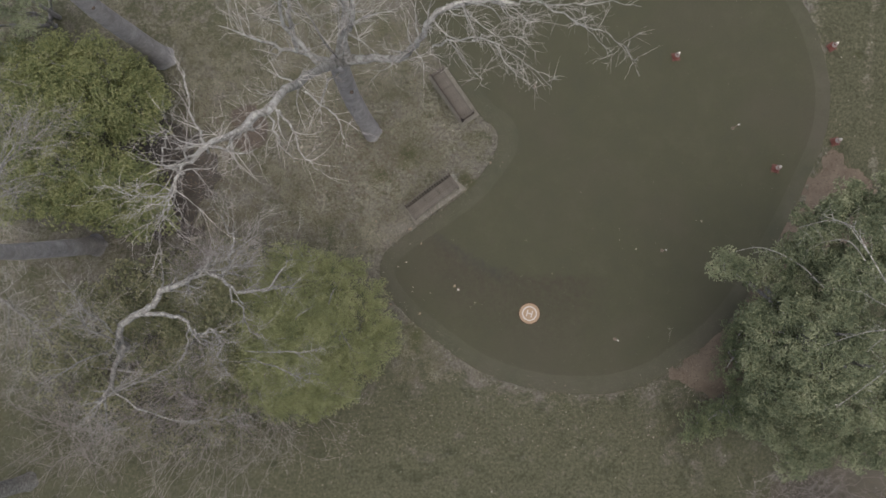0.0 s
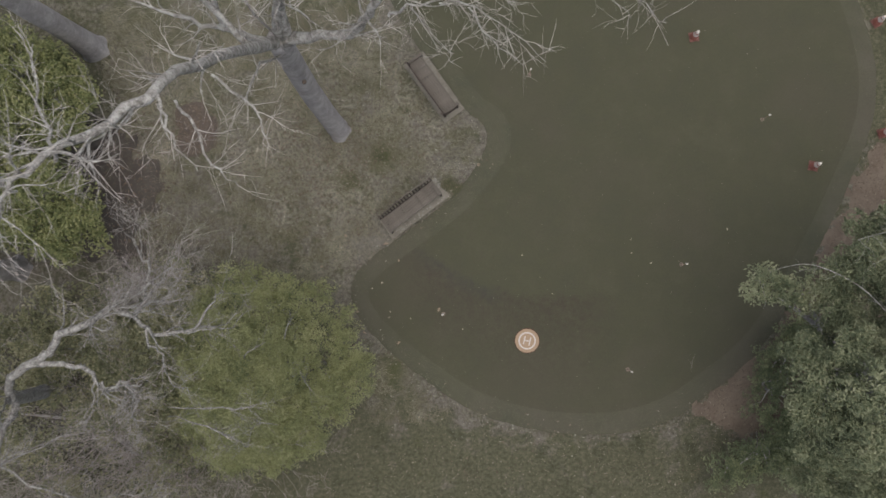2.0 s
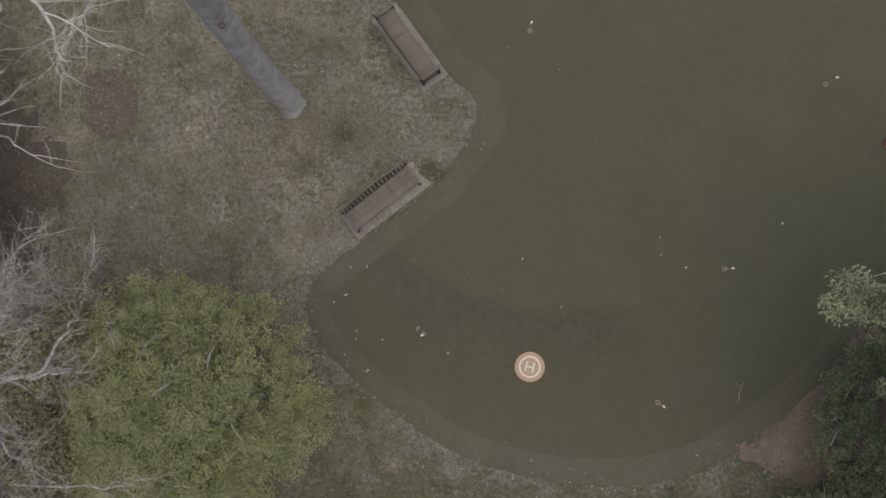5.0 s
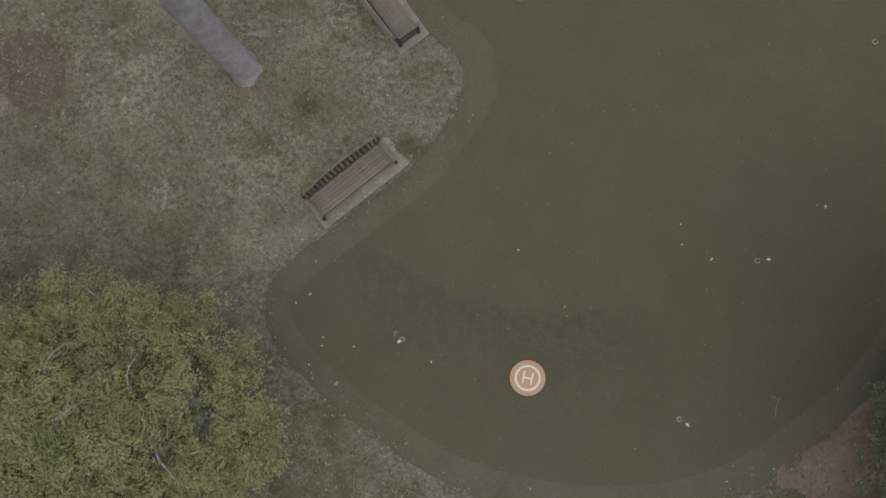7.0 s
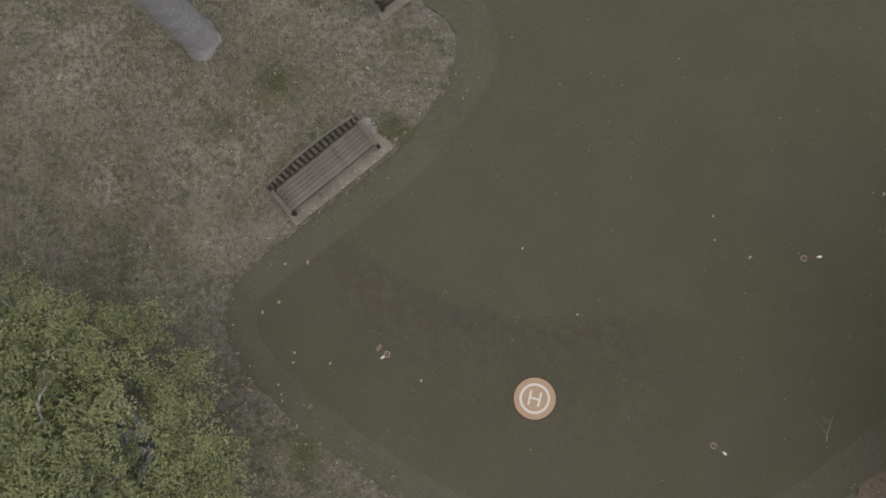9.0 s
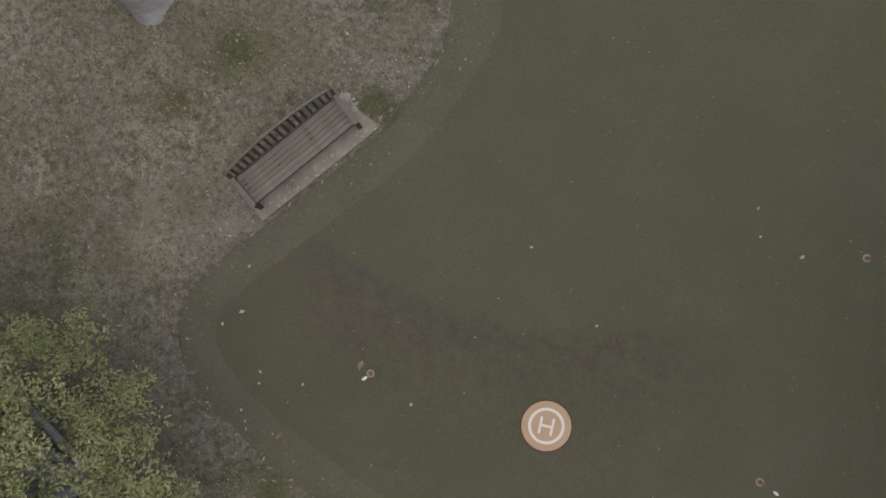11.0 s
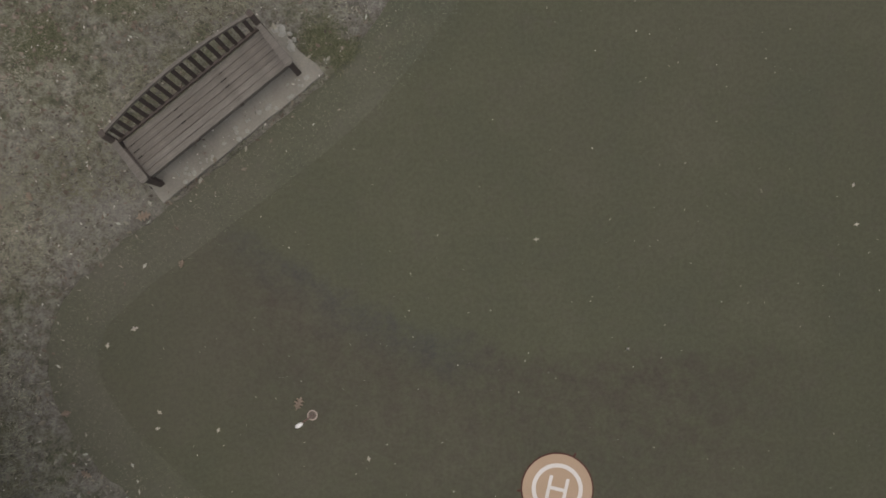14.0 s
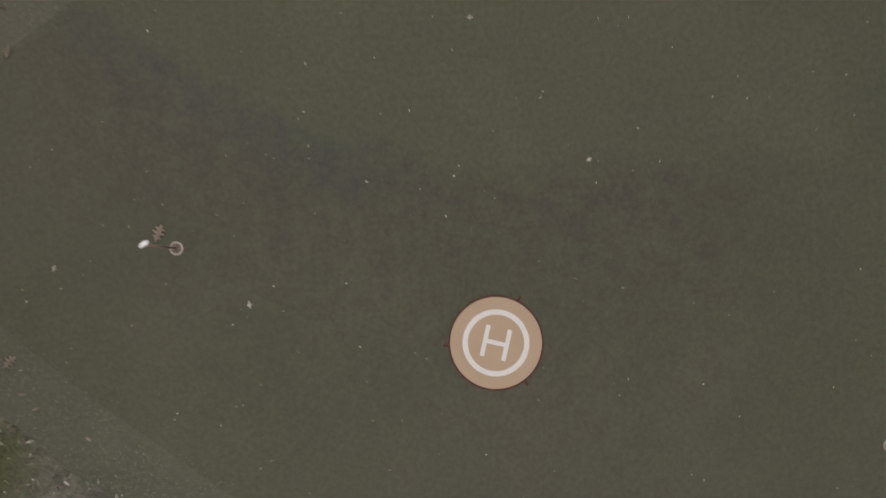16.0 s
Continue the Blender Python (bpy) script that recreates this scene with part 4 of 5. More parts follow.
def sprout(rng, limbs, twigs, pts, radii, level, length, per_metre, droop, floor=0.0036):
    """Side branches along a limb, and twigs along those."""
    total = sum((b - a).length for a, b in zip(pts, pts[1:]))
    for _ in range(max(1, int(total * per_metre + rng.random()))):
        i = rng.randrange(len(pts) // 4, len(pts) - 1) if len(pts) > 3 else rng.randrange(0, len(pts) - 1)
        t = rng.random()
        p = pts[i].lerp(pts[i + 1], t)
        r = (radii[i] * (1 - t) + radii[i + 1] * t) * rng.uniform(0.3, 0.6)
        along = (pts[i + 1] - pts[i]).normalized()
        d = along * rng.uniform(0.6, 1.6) + Vector((rng.gauss(0, 1), rng.gauss(0, 1), rng.gauss(0.1, 0.5))).normalized()
        ln = length * rng.uniform(0.45, 1.25)
        steps = 7 if level > 1 else 5
        branch = crooked(rng, p, d, ln, steps, 0.17 if level > 1 else 0.12, droop)
        r = min(max(r, floor * (1 + 0.4 * level)), 0.026 if level > 1 else 0.014)
        rad = [r * (1 - 0.75 * k / steps) for k in range(steps + 1)]
        (limbs if level > 1 else twigs).tube(branch, rad, 5 if level > 1 else 3)
        if level > 0:
            sprout(rng, limbs, twigs, branch, rad, level - 1, length * 0.58, per_metre * 1.45, droop, floor)


def bare_tree(label, trunk, limbs, seed, level=2, length=1.7, per_metre=1.3, droop=-0.02, extra=4, bark=None, twig=None):
    rng = random.Random(seed)
    bx, by = trunk[0][0], trunk[0][1]
    root = thing("bare_tree", label, "tree", "bare trees", pose(bx, by, 0))

    def local(row):
        return Vector((row[0] - bx, row[1] - by, row[2]))

    wood = Wood()
    ctl = [local(r) for r in trunk]
    fine = [Vector(p) for p in spline([tuple(p) for p in ctl], 5, False)]
    rad = np.interp(np.linspace(0, len(trunk) - 1, len(fine)), range(len(trunk)), [r[3] for r in trunk])
    rad = [r * (1 + 0.06 * noise.noise((i * 0.9, seed, 0))) for i, r in enumerate(rad)]
    tip = (fine[-1] - fine[-2]).normalized()
    fine, rad = fine + [fine[-1] + tip * 0.12, fine[-1] + tip * 0.2], rad + [rad[-1] * 0.75, 0.02]
    low = [fine[0].lerp(fine[1], k) for k in (0.08, 0.18, 0.3, 0.45, 0.65)]
    low_r = [rad[0] + (rad[1] - rad[0]) * k for k in (0.08, 0.18, 0.3, 0.45, 0.65)]
    fine, rad = [fine[0] - Vector((0, 0, 0.12))] + fine[:1] + low + fine[1:], rad[:1] + rad[:1] + low_r + rad[1:]
    wood.tube(fine, rad, 28)
    turn0 = rng.uniform(0, 6.3)
    for i, (x, y, z) in enumerate(wood.v):
        ang = math.atan2(y, x)
        ridge = 0.5 + 0.5 * math.sin(4 * ang + turn0 + 1.2 * math.sin(2 * ang))
        k = math.exp(-max(z, -0.1) / 0.28) * (0.03 + 0.24 * ridge) + 0.012 * math.sin(9 * ang + 0.8 * z) + 0.04 * noise.noise((x * 2.5, y * 2.5, z * 0.5))
        c = fine[min(range(len(fine)), key=lambda j: abs(fine[j].z - z))]
        wood.v[i] = (c.x + (x - c.x) * (1 + k), c.y + (y - c.y) * (1 + k), z)
    part("trunk", wood.mesh("trunk", M_TRUNK if trunk[0][3] > 0.32 or bark is None else bark), None, root)
    twigs = Wood()
    fork = trunk[-1]
    for k in range(extra):
        a = 2 * math.pi * (k + rng.random()) / extra
        reach, rise = rng.uniform(1.2, 2.6) * length / 1.5, rng.uniform(1.5, 4.0)
        c, q = math.cos(a), math.sin(a)
        limbs = limbs + [[(fork[0], fork[1], fork[2] - rng.uniform(0.1, 1.5), fork[3] * 0.22), (fork[0] + 0.45 * reach * c, fork[1] + 0.45 * reach * q, fork[2] + 0.55 * rise, 0.05),
                          (fork[0] + reach * c, fork[1] + reach * q, fork[2] + rise, 0.018)]]
    for rows in limbs:
        main = Wood()
        ctl = [local(r) for r in rows]
        fine = [Vector(p) for p in spline([tuple(p) for p in ctl], 4, False)]
        fine = [p + Vector((rng.gauss(0, 0.03), rng.gauss(0, 0.03), rng.gauss(0, 0.03))) if 0 < i < len(fine) - 1 else p for i, p in enumerate(fine)]
        rad = list(np.interp(np.linspace(0, len(rows) - 1, len(fine)), range(len(rows)), [r[3] for r in rows]))
        rad = [r * (0.5 if rows[0][3] < 0.06 else 0.66) * (1 + 0.12 * noise.noise((i * 1.7, seed, 2.0))) for i, r in enumerate(rad)]
        main.tube(fine, rad, 9)
        if rows[0][3] < 0.056:
            sprout(rng, main, twigs, fine, rad, 1, length * 0.62, per_metre * 1.5, droop)
        else:
            sprout(rng, main, twigs, fine, rad, level, length * min(1.1, 0.38 + 5.0 * rows[0][3]), per_metre, droop)
        part("limb", main.mesh("limb", bark or M_BARK), None, root)
    if twigs.v:
        ob = part("twig_spray", twigs.mesh("twig_spray", twig or M_TWIG), None, root)
        tagged(ob, kind="stuff")
    return root


bare_tree("tall bare tree with pale lichen-grey limbs beside a bench",
          [(-5.66, 6.52, 0, 0.31), (-5.82, 6.85, 4, 0.29), (-5.7, 6.95, 8, 0.27), (-5.4, 6.65, 11, 0.24)],
          [[(-5.4, 6.65, 10.8, 0.24), (-5.55, 6.0, 13.2, 0.17), (-5.5, 4.64, 17.5, 0.12), (-6.08, 3.82, 18.6, 0.10), (-6.78, 3.14, 19.3, 0.065), (-6.96, 2.78, 19.5, 0.04), (-7.06, 2.25, 19.6, 0.02)],
           [(-5.4, 6.65, 10.8, 0.22), (-4.44, 6.48, 12, 0.15), (-3.63, 6.36, 12.8, 0.13), (-3.22, 6.47, 14, 0.11), (-2.74, 6.82, 15, 0.09), (-2.03, 7.0, 15.2, 0.075), (-1.15, 6.88, 15.4, 0.05)],
           [(-5.4, 6.65, 10.8, 0.18), (-5.0, 6.9, 13, 0.12), (-4.67, 6.73, 14.2, 0.09), (-4.4, 7.3, 16, 0.06), (-4.0, 7.9, 17, 0.02)],
           [(-5.55, 6.1, 13.0, 0.10), (-6.18, 6.74, 14.4, 0.07), (-5.9, 7.2, 16, 0.05), (-5.7, 7.6, 17, 0.02)],
           [(-5.5, 6.7, 10.5, 0.13), (-6.3, 6.75, 11.6, 0.085), (-7.0, 6.8, 12.4, 0.05), (-7.9, 7.0, 13.2, 0.012)],
           [(-6.35, 6.75, 11.6, 0.10), (-6.3, 7.3, 13.0, 0.085), (-6.25, 8.0, 14.5, 0.07), (-6.2, 8.8, 16.0, 0.03)],
           [(-5.82, 4.45, 16.6, 0.045), (-5.58, 4.09, 16.5, 0.040), (-5.34, 3.55, 16.4, 0.030), (-4.97, 3.21, 16.3, 0.012)],
           [(-5.34, 4.85, 16.4, 0.045), (-4.73, 4.33, 16.4, 0.034), (-4.49, 3.91, 16.3, 0.012)],
           [(-5.94, 4.33, 17.0, 0.042), (-5.82, 3.91, 16.8, 0.034), (-5.52, 3.43, 16.5, 0.012)],
           [(-6.6, 3.3, 18.9, 0.050), (-7.0, 3.93, 18.3, 0.042), (-7.26, 4.65, 18.0, 0.032), (-7.32, 4.98, 17.9, 0.012)],
           [(-6.9, 2.9, 19.3, 0.040), (-7.25, 3.1, 19.2, 0.034), (-7.35, 3.4, 19.0, 0.026), (-7.38, 3.7, 18.9, 0.010)],
           [(-5.2, 6.65, 11.2, 0.16), (-4.95, 7.2, 13.2, 0.13), (-4.9, 7.7, 14.6, 0.11), (-4.85, 8.3, 15.6, 0.08)],
           [(-1.14, 6.94, 15.2, 0.050), (-0.75, 6.88, 15.6, 0.040), (-0.01, 6.28, 16.3, 0.030), (0.60, 5.87, 16.8, 0.018), (1.11, 5.24, 17.3, 0.007)],
           [(-0.53, 6.73, 15.8, 0.040), (-0.10, 6.64, 16.1, 0.030), (0.53, 6.59, 16.5, 0.018), (1.23, 6.37, 16.9, 0.007)],
           [(-0.01, 6.28, 16.3, 0.030), (0.25, 6.01, 16.5, 0.018), (0.68, 5.39, 17.0, 0.007)],
           [(-2.88, 6.14, 14.6, 0.050), (-2.50, 6.16, 15.0, 0.045), (-1.79, 6.02, 15.8, 0.030), (-1.13, 5.51, 16.5, 0.018), (-0.50, 4.80, 17.0, 0.007)],
           [(-2.02, 6.05, 15.6, 0.035), (-1.56, 6.06, 16.0, 0.020), (-0.91, 5.89, 16.5, 0.007)],
           [(-2.50, 6.16, 15.0, 0.035), (-2.20, 5.66, 15.6, 0.020), (-1.79, 5.13, 16.2, 0.007)],
           [(-1.56, 5.86, 16.0, 0.030), (-1.24, 5.21, 16.6, 0.018), (-0.83, 4.77, 17.0, 0.007)],
           [(-2.58, 7.02, 14.8, 0.055), (-1.43, 6.93, 15.1, 0.050), (-1.20, 6.83, 15.2, 0.030), (-0.80, 6.46, 15.4, 0.020)]], 3, 2, 1.0, 3.2, 0.0, 3)

bare_tree("bare tree with crooked pale limbs over the evergreens",
          [(-14.3, -1.2, 0, 0.24), (-13.2, -1.0, 4, 0.19), (-11.9, -0.7, 8, 0.15), (-11.06, -0.5, 10.6, 0.075)],
          [[(-11.06, -0.5, 10.4, 0.14), (-10.9, 0.0, 10.8, 0.14), (-10.17, 0.42, 10.9, 0.135), (-9.85, 0.8, 10.9, 0.125), (-9.09, 1.19, 10.9, 0.105), (-8.8, 1.35, 10.9, 0.085), (-8.37, 1.22, 10.9, 0.075), (-8.09, 1.71, 10.9, 0.06), (-8.09, 2.22, 11.0, 0.042), (-8.39, 2.79, 11.1, 0.014)],
           [(-8.37, 1.22, 10.9, 0.068), (-8.12, 0.94, 10.9, 0.064), (-7.28, 0.84, 10.9, 0.055), (-6.9, 1.25, 11.0, 0.036), (-6.53, 1.64, 11.1, 0.012)],
           [(-7.28, 0.84, 10.9, 0.040), (-6.79, 0.9, 11.0, 0.028), (-6.22, 1.0, 11.1, 0.010)],
           [(-8.12, 0.94, 10.9, 0.054), (-8.08, 0.62, 10.9, 0.046), (-7.82, 0.5, 10.9, 0.040), (-7.73, 0.04, 10.9, 0.034), (-7.5, -0.21, 10.9, 0.022), (-7.21, -0.35, 10.9, 0.010)],
           [(-10.4, 0.25, 10.9, 0.10), (-9.6, 0.23, 10.9, 0.080), (-9.13, -0.05, 10.9, 0.066), (-8.93, -0.28, 10.9, 0.060), (-8.53, -0.12, 10.9, 0.052), (-8.37, -0.42, 10.8, 0.044), (-8.46, -0.84, 10.7, 0.034), (-8.19, -0.9, 10.7, 0.012)],
           [(-9.13, -0.11, 10.9, 0.048), (-9.23, -0.36, 10.8, 0.038), (-9.28, -0.67, 10.7, 0.028), (-9.51, -1.09, 10.6, 0.012)],
           [(-11.06, -0.6, 10.2, 0.115), (-11.0, -1.5, 11.4, 0.090), (-11.05, -1.85, 11.6, 0.060), (-11.3, -2.15, 11.8, 0.034), (-11.6, -2.4, 12.0, 0.010)],
           [(-11.0, -1.5, 11.4, 0.056), (-10.0, -2.2, 11.2, 0.040), (-9.0, -2.4, 10.8, 0.028), (-8.0, -2.3, 10.5, 0.009)],
           [(-11.0, -1.7, 11.5, 0.050), (-10.3, -1.4, 11.4, 0.034), (-9.5, -1.0, 11.2, 0.012)],
           [(-7.9, -0.7, 10.2, 0.020), (-6.74, -0.71, 10.4, 0.036), (-6.42, -0.72, 10.5, 0.032), (-6.08, -0.66, 10.6, 0.012)],
           [(-7.9, -0.9, 10.2, 0.020), (-6.87, -1.19, 10.3, 0.036), (-6.56, -1.31, 10.4, 0.030), (-6.15, -1.48, 10.5, 0.012)]], 8, 2, 1.0, 4.6, 0.0, 4, M_GREY_BARK, M_GREY_TWIG)

bare_tree("leaning bare tree with a thick grey trunk among evergreens",
          [(-15.62, 2.42, 0, 0.34), (-15.6, 2.2, 3, 0.29), (-15.4, 1.95, 7, 0.24), (-15.2, 1.9, 9.5, 0.2)],
          [[(-15.2, 1.9, 9.3, 0.15), (-14.4, 2.6, 11, 0.10), (-13.6, 3.6, 12, 0.05), (-13.0, 4.4, 12.4, 0.015)],
           [(-15.2, 1.9, 9.3, 0.13), (-14.5, 1.0, 10.8, 0.08), (-13.4, 0.4, 11.5, 0.05), (-12.6, -0.2, 11.6, 0.015)],
           [(-15.2, 1.9, 9.3, 0.13), (-15.4, 3.2, 11, 0.08), (-15.0, 4.8, 12, 0.04), (-14.6, 5.8, 12.2, 0.015)]], 21, 2, 1.4, 4.4, 0.0, 4, M_GREY_BARK, M_GREY_TWIG)

bare_tree("straight grey trunk of a tall tree by the evergreens",
          [(-13.25, 9.2, 0, 0.38), (-13.3, 9.25, 3, 0.31), (-13.2, 9.15, 7, 0.28), (-13.0, 9.3, 12, 0.22)],
          [[(-13.0, 9.3, 11.8, 0.15), (-13.5, 10.2, 14, 0.08), (-14.0, 11.2, 15, 0.02)],
           [(-13.1, 9.2, 9.8, 0.12), (-14.2, 9.4, 11.4, 0.07), (-15.4, 9.8, 12.2, 0.02)]], 33, 2, 1.3, 1.6, 0.0, 2)


def knot_hole(r):
    bm = bmesh.new()
    bmesh.ops.create_icosphere(bm, subdivisions=2, radius=r)
    return bm


for tree_x, spot in ((-13.25, (-12.98, 8.98, 7.6)), (-5.66, (-5.52, 6.58, 7.2))):
    tree = [o for o in bpy.data.objects if o.name.startswith("bare_tree") and o.parent is None and abs(o.location.x - tree_x) < 0.01][0]
    part("knot_hole", knot_hole(0.06), M_HOLE, tree, "dark knot hole", m=pose(spot[0] - tree.location.x, spot[1] - tree.location.y, spot[2]))


def fallen_twig(label, m, length, seed):
    rng = random.Random(seed)
    wood = Wood()
    pts = crooked(rng, (0, 0, 0.012), (1, 0, 0), length, 7, 0.22, 0.0)
    pts = [Vector((p.x, p.y, 0.012)) for p in pts]
    wood.tube(pts, [0.0034 * (1 - 0.6 * k / 7) for k in range(8)], 6)
    for k in (2, 4, 5):
        side = [Vector((p.x, p.y, 0.014)) for p in crooked(rng, pts[k], (0.5, rng.choice((-1, 1)), 0), length * 0.4, 4, 0.2, 0.0)]
        wood.tube(side, [0.0024 * (1 - 0.6 * j / 4) for j in range(5)], 5)
    ob = new("fallen_twig", wood.mesh("fallen_twig", M_BARK))
    ob.matrix_basis = m
    return tagged(ob, label, "twig")


fallen_twig("pale forked twig lying at the edge of the collar", pose(4.92, -0.9, 0.002, 0, 0, 70), 0.48, 4)
fallen_twig("short dead stick on the stump grindings", pose(-10.75, 6.95, 0.06, 0, 0, -20), 0.55, 6)


def leaves(rs2, centres, normals, size, aspect, fold=0.25, flat=0.5):
    """Folded leaf blades, two triangles each, facing roughly along the normals."""
    n = len(centres)
    nn = normals + rs2.normal(0, flat, (n, 3))
    nn /= np.linalg.norm(nn, axis=1)[:, None]
    d = np.cross(nn, rs2.normal(0, 1, (n, 3)))
    d /= np.linalg.norm(d, axis=1)[:, None]
    s = np.cross(nn, d)
    ln = (size * rs2.uniform(0.6, 1.35, n))[:, None]
    v = np.empty((n, 4, 3))
    v[:, 0] = centres - d * ln * 0.5
    v[:, 1] = centres + s * ln * aspect * 0.5 + nn * ln * fold * 0.5
    v[:, 2] = centres + d * ln * 0.5 - nn * ln * 0.12
    v[:, 3] = centres - s * ln * aspect * 0.5 + nn * ln * fold * 0.5
    return v.reshape(-1, 3)


def leafy_crown(lobes, tufts_per_m2, per_tuft, tuft_r, size, aspect, seed, gap=0.15, droop=0.0, flat=0.35):
    """Leaves on the domes of many tufts, which sit on the shells of a few uneven lobes."""
    rs2 = np.random.RandomState(seed)
    out = []
    for cx, cy, cz, rx, ry, rz in lobes:
        k = int(tufts_per_m2 * 7.0 * (rx * ry + rx * rz + ry * rz) / 3) + 4
        d = rs2.normal(0, 1, (k, 3))
        d[:, 2] = np.abs(d[:, 2]) * 1.1 - 0.22
        d /= np.linalg.norm(d, axis=1)[:, None]
        wave = np.array([1 + 0.42 * noise.noise((x * 2.1 + seed, y * 2.1, z * 2.1)) + 0.15 * noise.noise((x * 6, y * 6 + seed, z * 6)) for x, y, z in d])
        thin = np.array([noise.noise((x * 2.6, y * 2.6 + seed, z * 2.6 + 9)) for x, y, z in d])
        depth = np.where(thin < -0.45 + gap, rs2.uniform(0.35, 0.75, k), rs2.uniform(0.80, 1.05, k))
        c = np.array((cx, cy, cz)) + d * np.array((rx, ry, rz)) * (wave * depth)[:, None]
        c[:, 2] = np.maximum(c[:, 2], 0.2)
        m = k * per_tuft
        o = rs2.normal(0, 1, (m, 3))
        o[:, 2] = np.abs(o[:, 2]) * 0.9 - 0.15
        o /= np.linalg.norm(o, axis=1)[:, None]
        big = np.repeat(rs2.uniform(0.6, 1.3, k), per_tuft)
        r = tuft_r * big * rs2.uniform(0.55, 1.12, m)
        p = np.repeat(c, per_tuft, 0) + o * r[:, None] * np.array((1, 1, 0.7))
        p[:, 2] -= droop * r * np.linalg.norm(o[:, :2], axis=1)
        nrm = o * 0.6 + np.array((0, 0, 0.7))
        out.append(leaves(rs2, p, nrm, size, aspect, flat=flat))
    return np.concatenate(out)


def evergreen(name, label, category, base, lobes, material, per_m2, per_tuft, tuft_r, size, aspect, seed, stems, gap=0.15, droop=0.0, group="", boughs=()):
    bx, by = base
    root = thing(name, label, category, group, pose(bx, by, 0))
    rng = random.Random(seed)
    wood = Wood()
    for k in range(stems):
        cx, cy, cz, rx, ry, rz = lobes[k % len(lobes)]
        tip = Vector((cx - bx + rng.uniform(-0.4, 0.4) * rx, cy - by + rng.uniform(-0.4, 0.4) * ry, cz + 0.55 * rz))
        foot = Vector((rng.uniform(-0.2, 0.2), rng.uniform(-0.2, 0.2), -0.05))
        mid = foot.lerp(tip, 0.5) + Vector((rng.gauss(0, 0.2), rng.gauss(0, 0.2), 0.2))
        pts = [Vector(p) for p in spline([tuple(foot), tuple(mid), tuple(tip)], 5, False)]
        r = 0.035 + 0.012 * tip.z
        rad = [r * (1 - 0.85 * i / (len(pts) - 1)) for i in range(len(pts))]
        wood.tube(pts, rad, 8)
        sprout(rng, wood, wood, pts, rad, 1, 0.45 * rx + 0.3, 1.6, 0.0)
    part("trunk", wood.mesh("trunk", M_TRUNK), None, root)
    for rows in boughs:
        bough = Wood()
        pts = [Vector((x - bx, y - by, z)) for x, y, z in spline(rows, 5, False)]
        rad = [0.019 * (1 - 0.7 * i / (len(pts) - 1)) for i in range(len(pts))]
        bough.tube(pts, rad, 7)
        sprout(rng, bough, bough, pts, rad, 1, 0.6, 2.6, -0.01)
        part("bough", bough.mesh("bough", M_BARK if name == "feathery_evergreen" else M_GREY_BARK), None, root, "bare pale bough")
    v = leafy_crown([(cx - bx, cy - by, cz, rx, ry, rz) for cx, cy, cz, rx, ry, rz in lobes], per_m2, per_tuft, tuft_r, size, aspect, seed, gap, droop)
    part("crown", quick_mesh("crown", v, np.arange(len(v)).reshape(-1, 4), material), None, root)
    return root


spray = random.Random(19)
HOLLY_OUTLINE = spline([(-4.45, -0.6), (-4.75, -1.35), (-5.7, -2.5), (-7.2, -3.35), (-8.8, -3.3), (-9.9, -1.8), (-9.9, 0.6), (-8.6, 2.2), (-7.0, 2.35), (-5.65, 1.65), (-4.85, 0.45)], 5)
HOLLY_LOBES = []
while len(HOLLY_LOBES) < 130:
    spot = np.array([(spray.uniform(-9.9, -4.4), spray.uniform(-3.4, 2.4))])
    deep = float(inside_depth(spot, HOLLY_OUTLINE)[0])
    if deep < 0.18:
        continue
    size = min(spray.uniform(0.45, 0.8), deep + 0.06)
    top = 1.7 + 3.7 * math.sqrt(min(deep, 2.2) / 2.2) + spray.uniform(-0.2, 0.2)
    HOLLY_LOBES.append((*spot[0], top - 0.4, size, size * spray.uniform(0.8, 1.2), 0.34))
evergreen("holly_tree", "yellow-green broadleaf evergreen at the corner of the green", "tree", (-6.9, -0.5),
          [(-7.1, -0.5, 2.9, 1.5, 1.6, 1.4), (-8.4, -0.4, 2.8, 1.3, 1.9, 1.3)] + HOLLY_LOBES,
          M_HOLLY, 8.0, 66, 0.19, 0.056, 0.5, 41, 22, gap=0.0, group="evergreens",
          boughs=[[(-7.8, 0.7, 4.9), (-7.53, 0.97, 5.4), (-7.25, 1.18, 5.5)], [(-6.5, 0.4, 4.8), (-6.31, 0.73, 5.4), (-6.15, 0.99, 5.4)], [(-7.5, -0.1, 5.0), (-7.28, 0.09, 5.7), (-6.78, 0.37, 5.8)],
                  [(-6.2, -0.3, 4.5), (-5.96, -0.63, 5.1), (-5.69, -1.06, 4.9)], [(-7.4, -1.9, 4.5), (-7.0, -1.7, 5.3), (-6.6, -1.75, 5.3)]])
evergreen("laurel_tree", "dense bright green laurel at the edge of the lawn", "tree", (-14.4, 7.3),
          [(-14.6, 7.4, 2.5, 2.0, 1.6, 2.0), (-13.5, 7.1, 2.1, 1.1, 1.2, 1.5), (-15.9, 7.6, 2.7, 1.6, 1.6, 2.1), (-17.4, 7.2, 2.7, 1.5, 1.7, 2.0)],
          M_LAUREL, 6.2, 70, 0.34, 0.105, 0.5, 47, 6, group="evergreens")
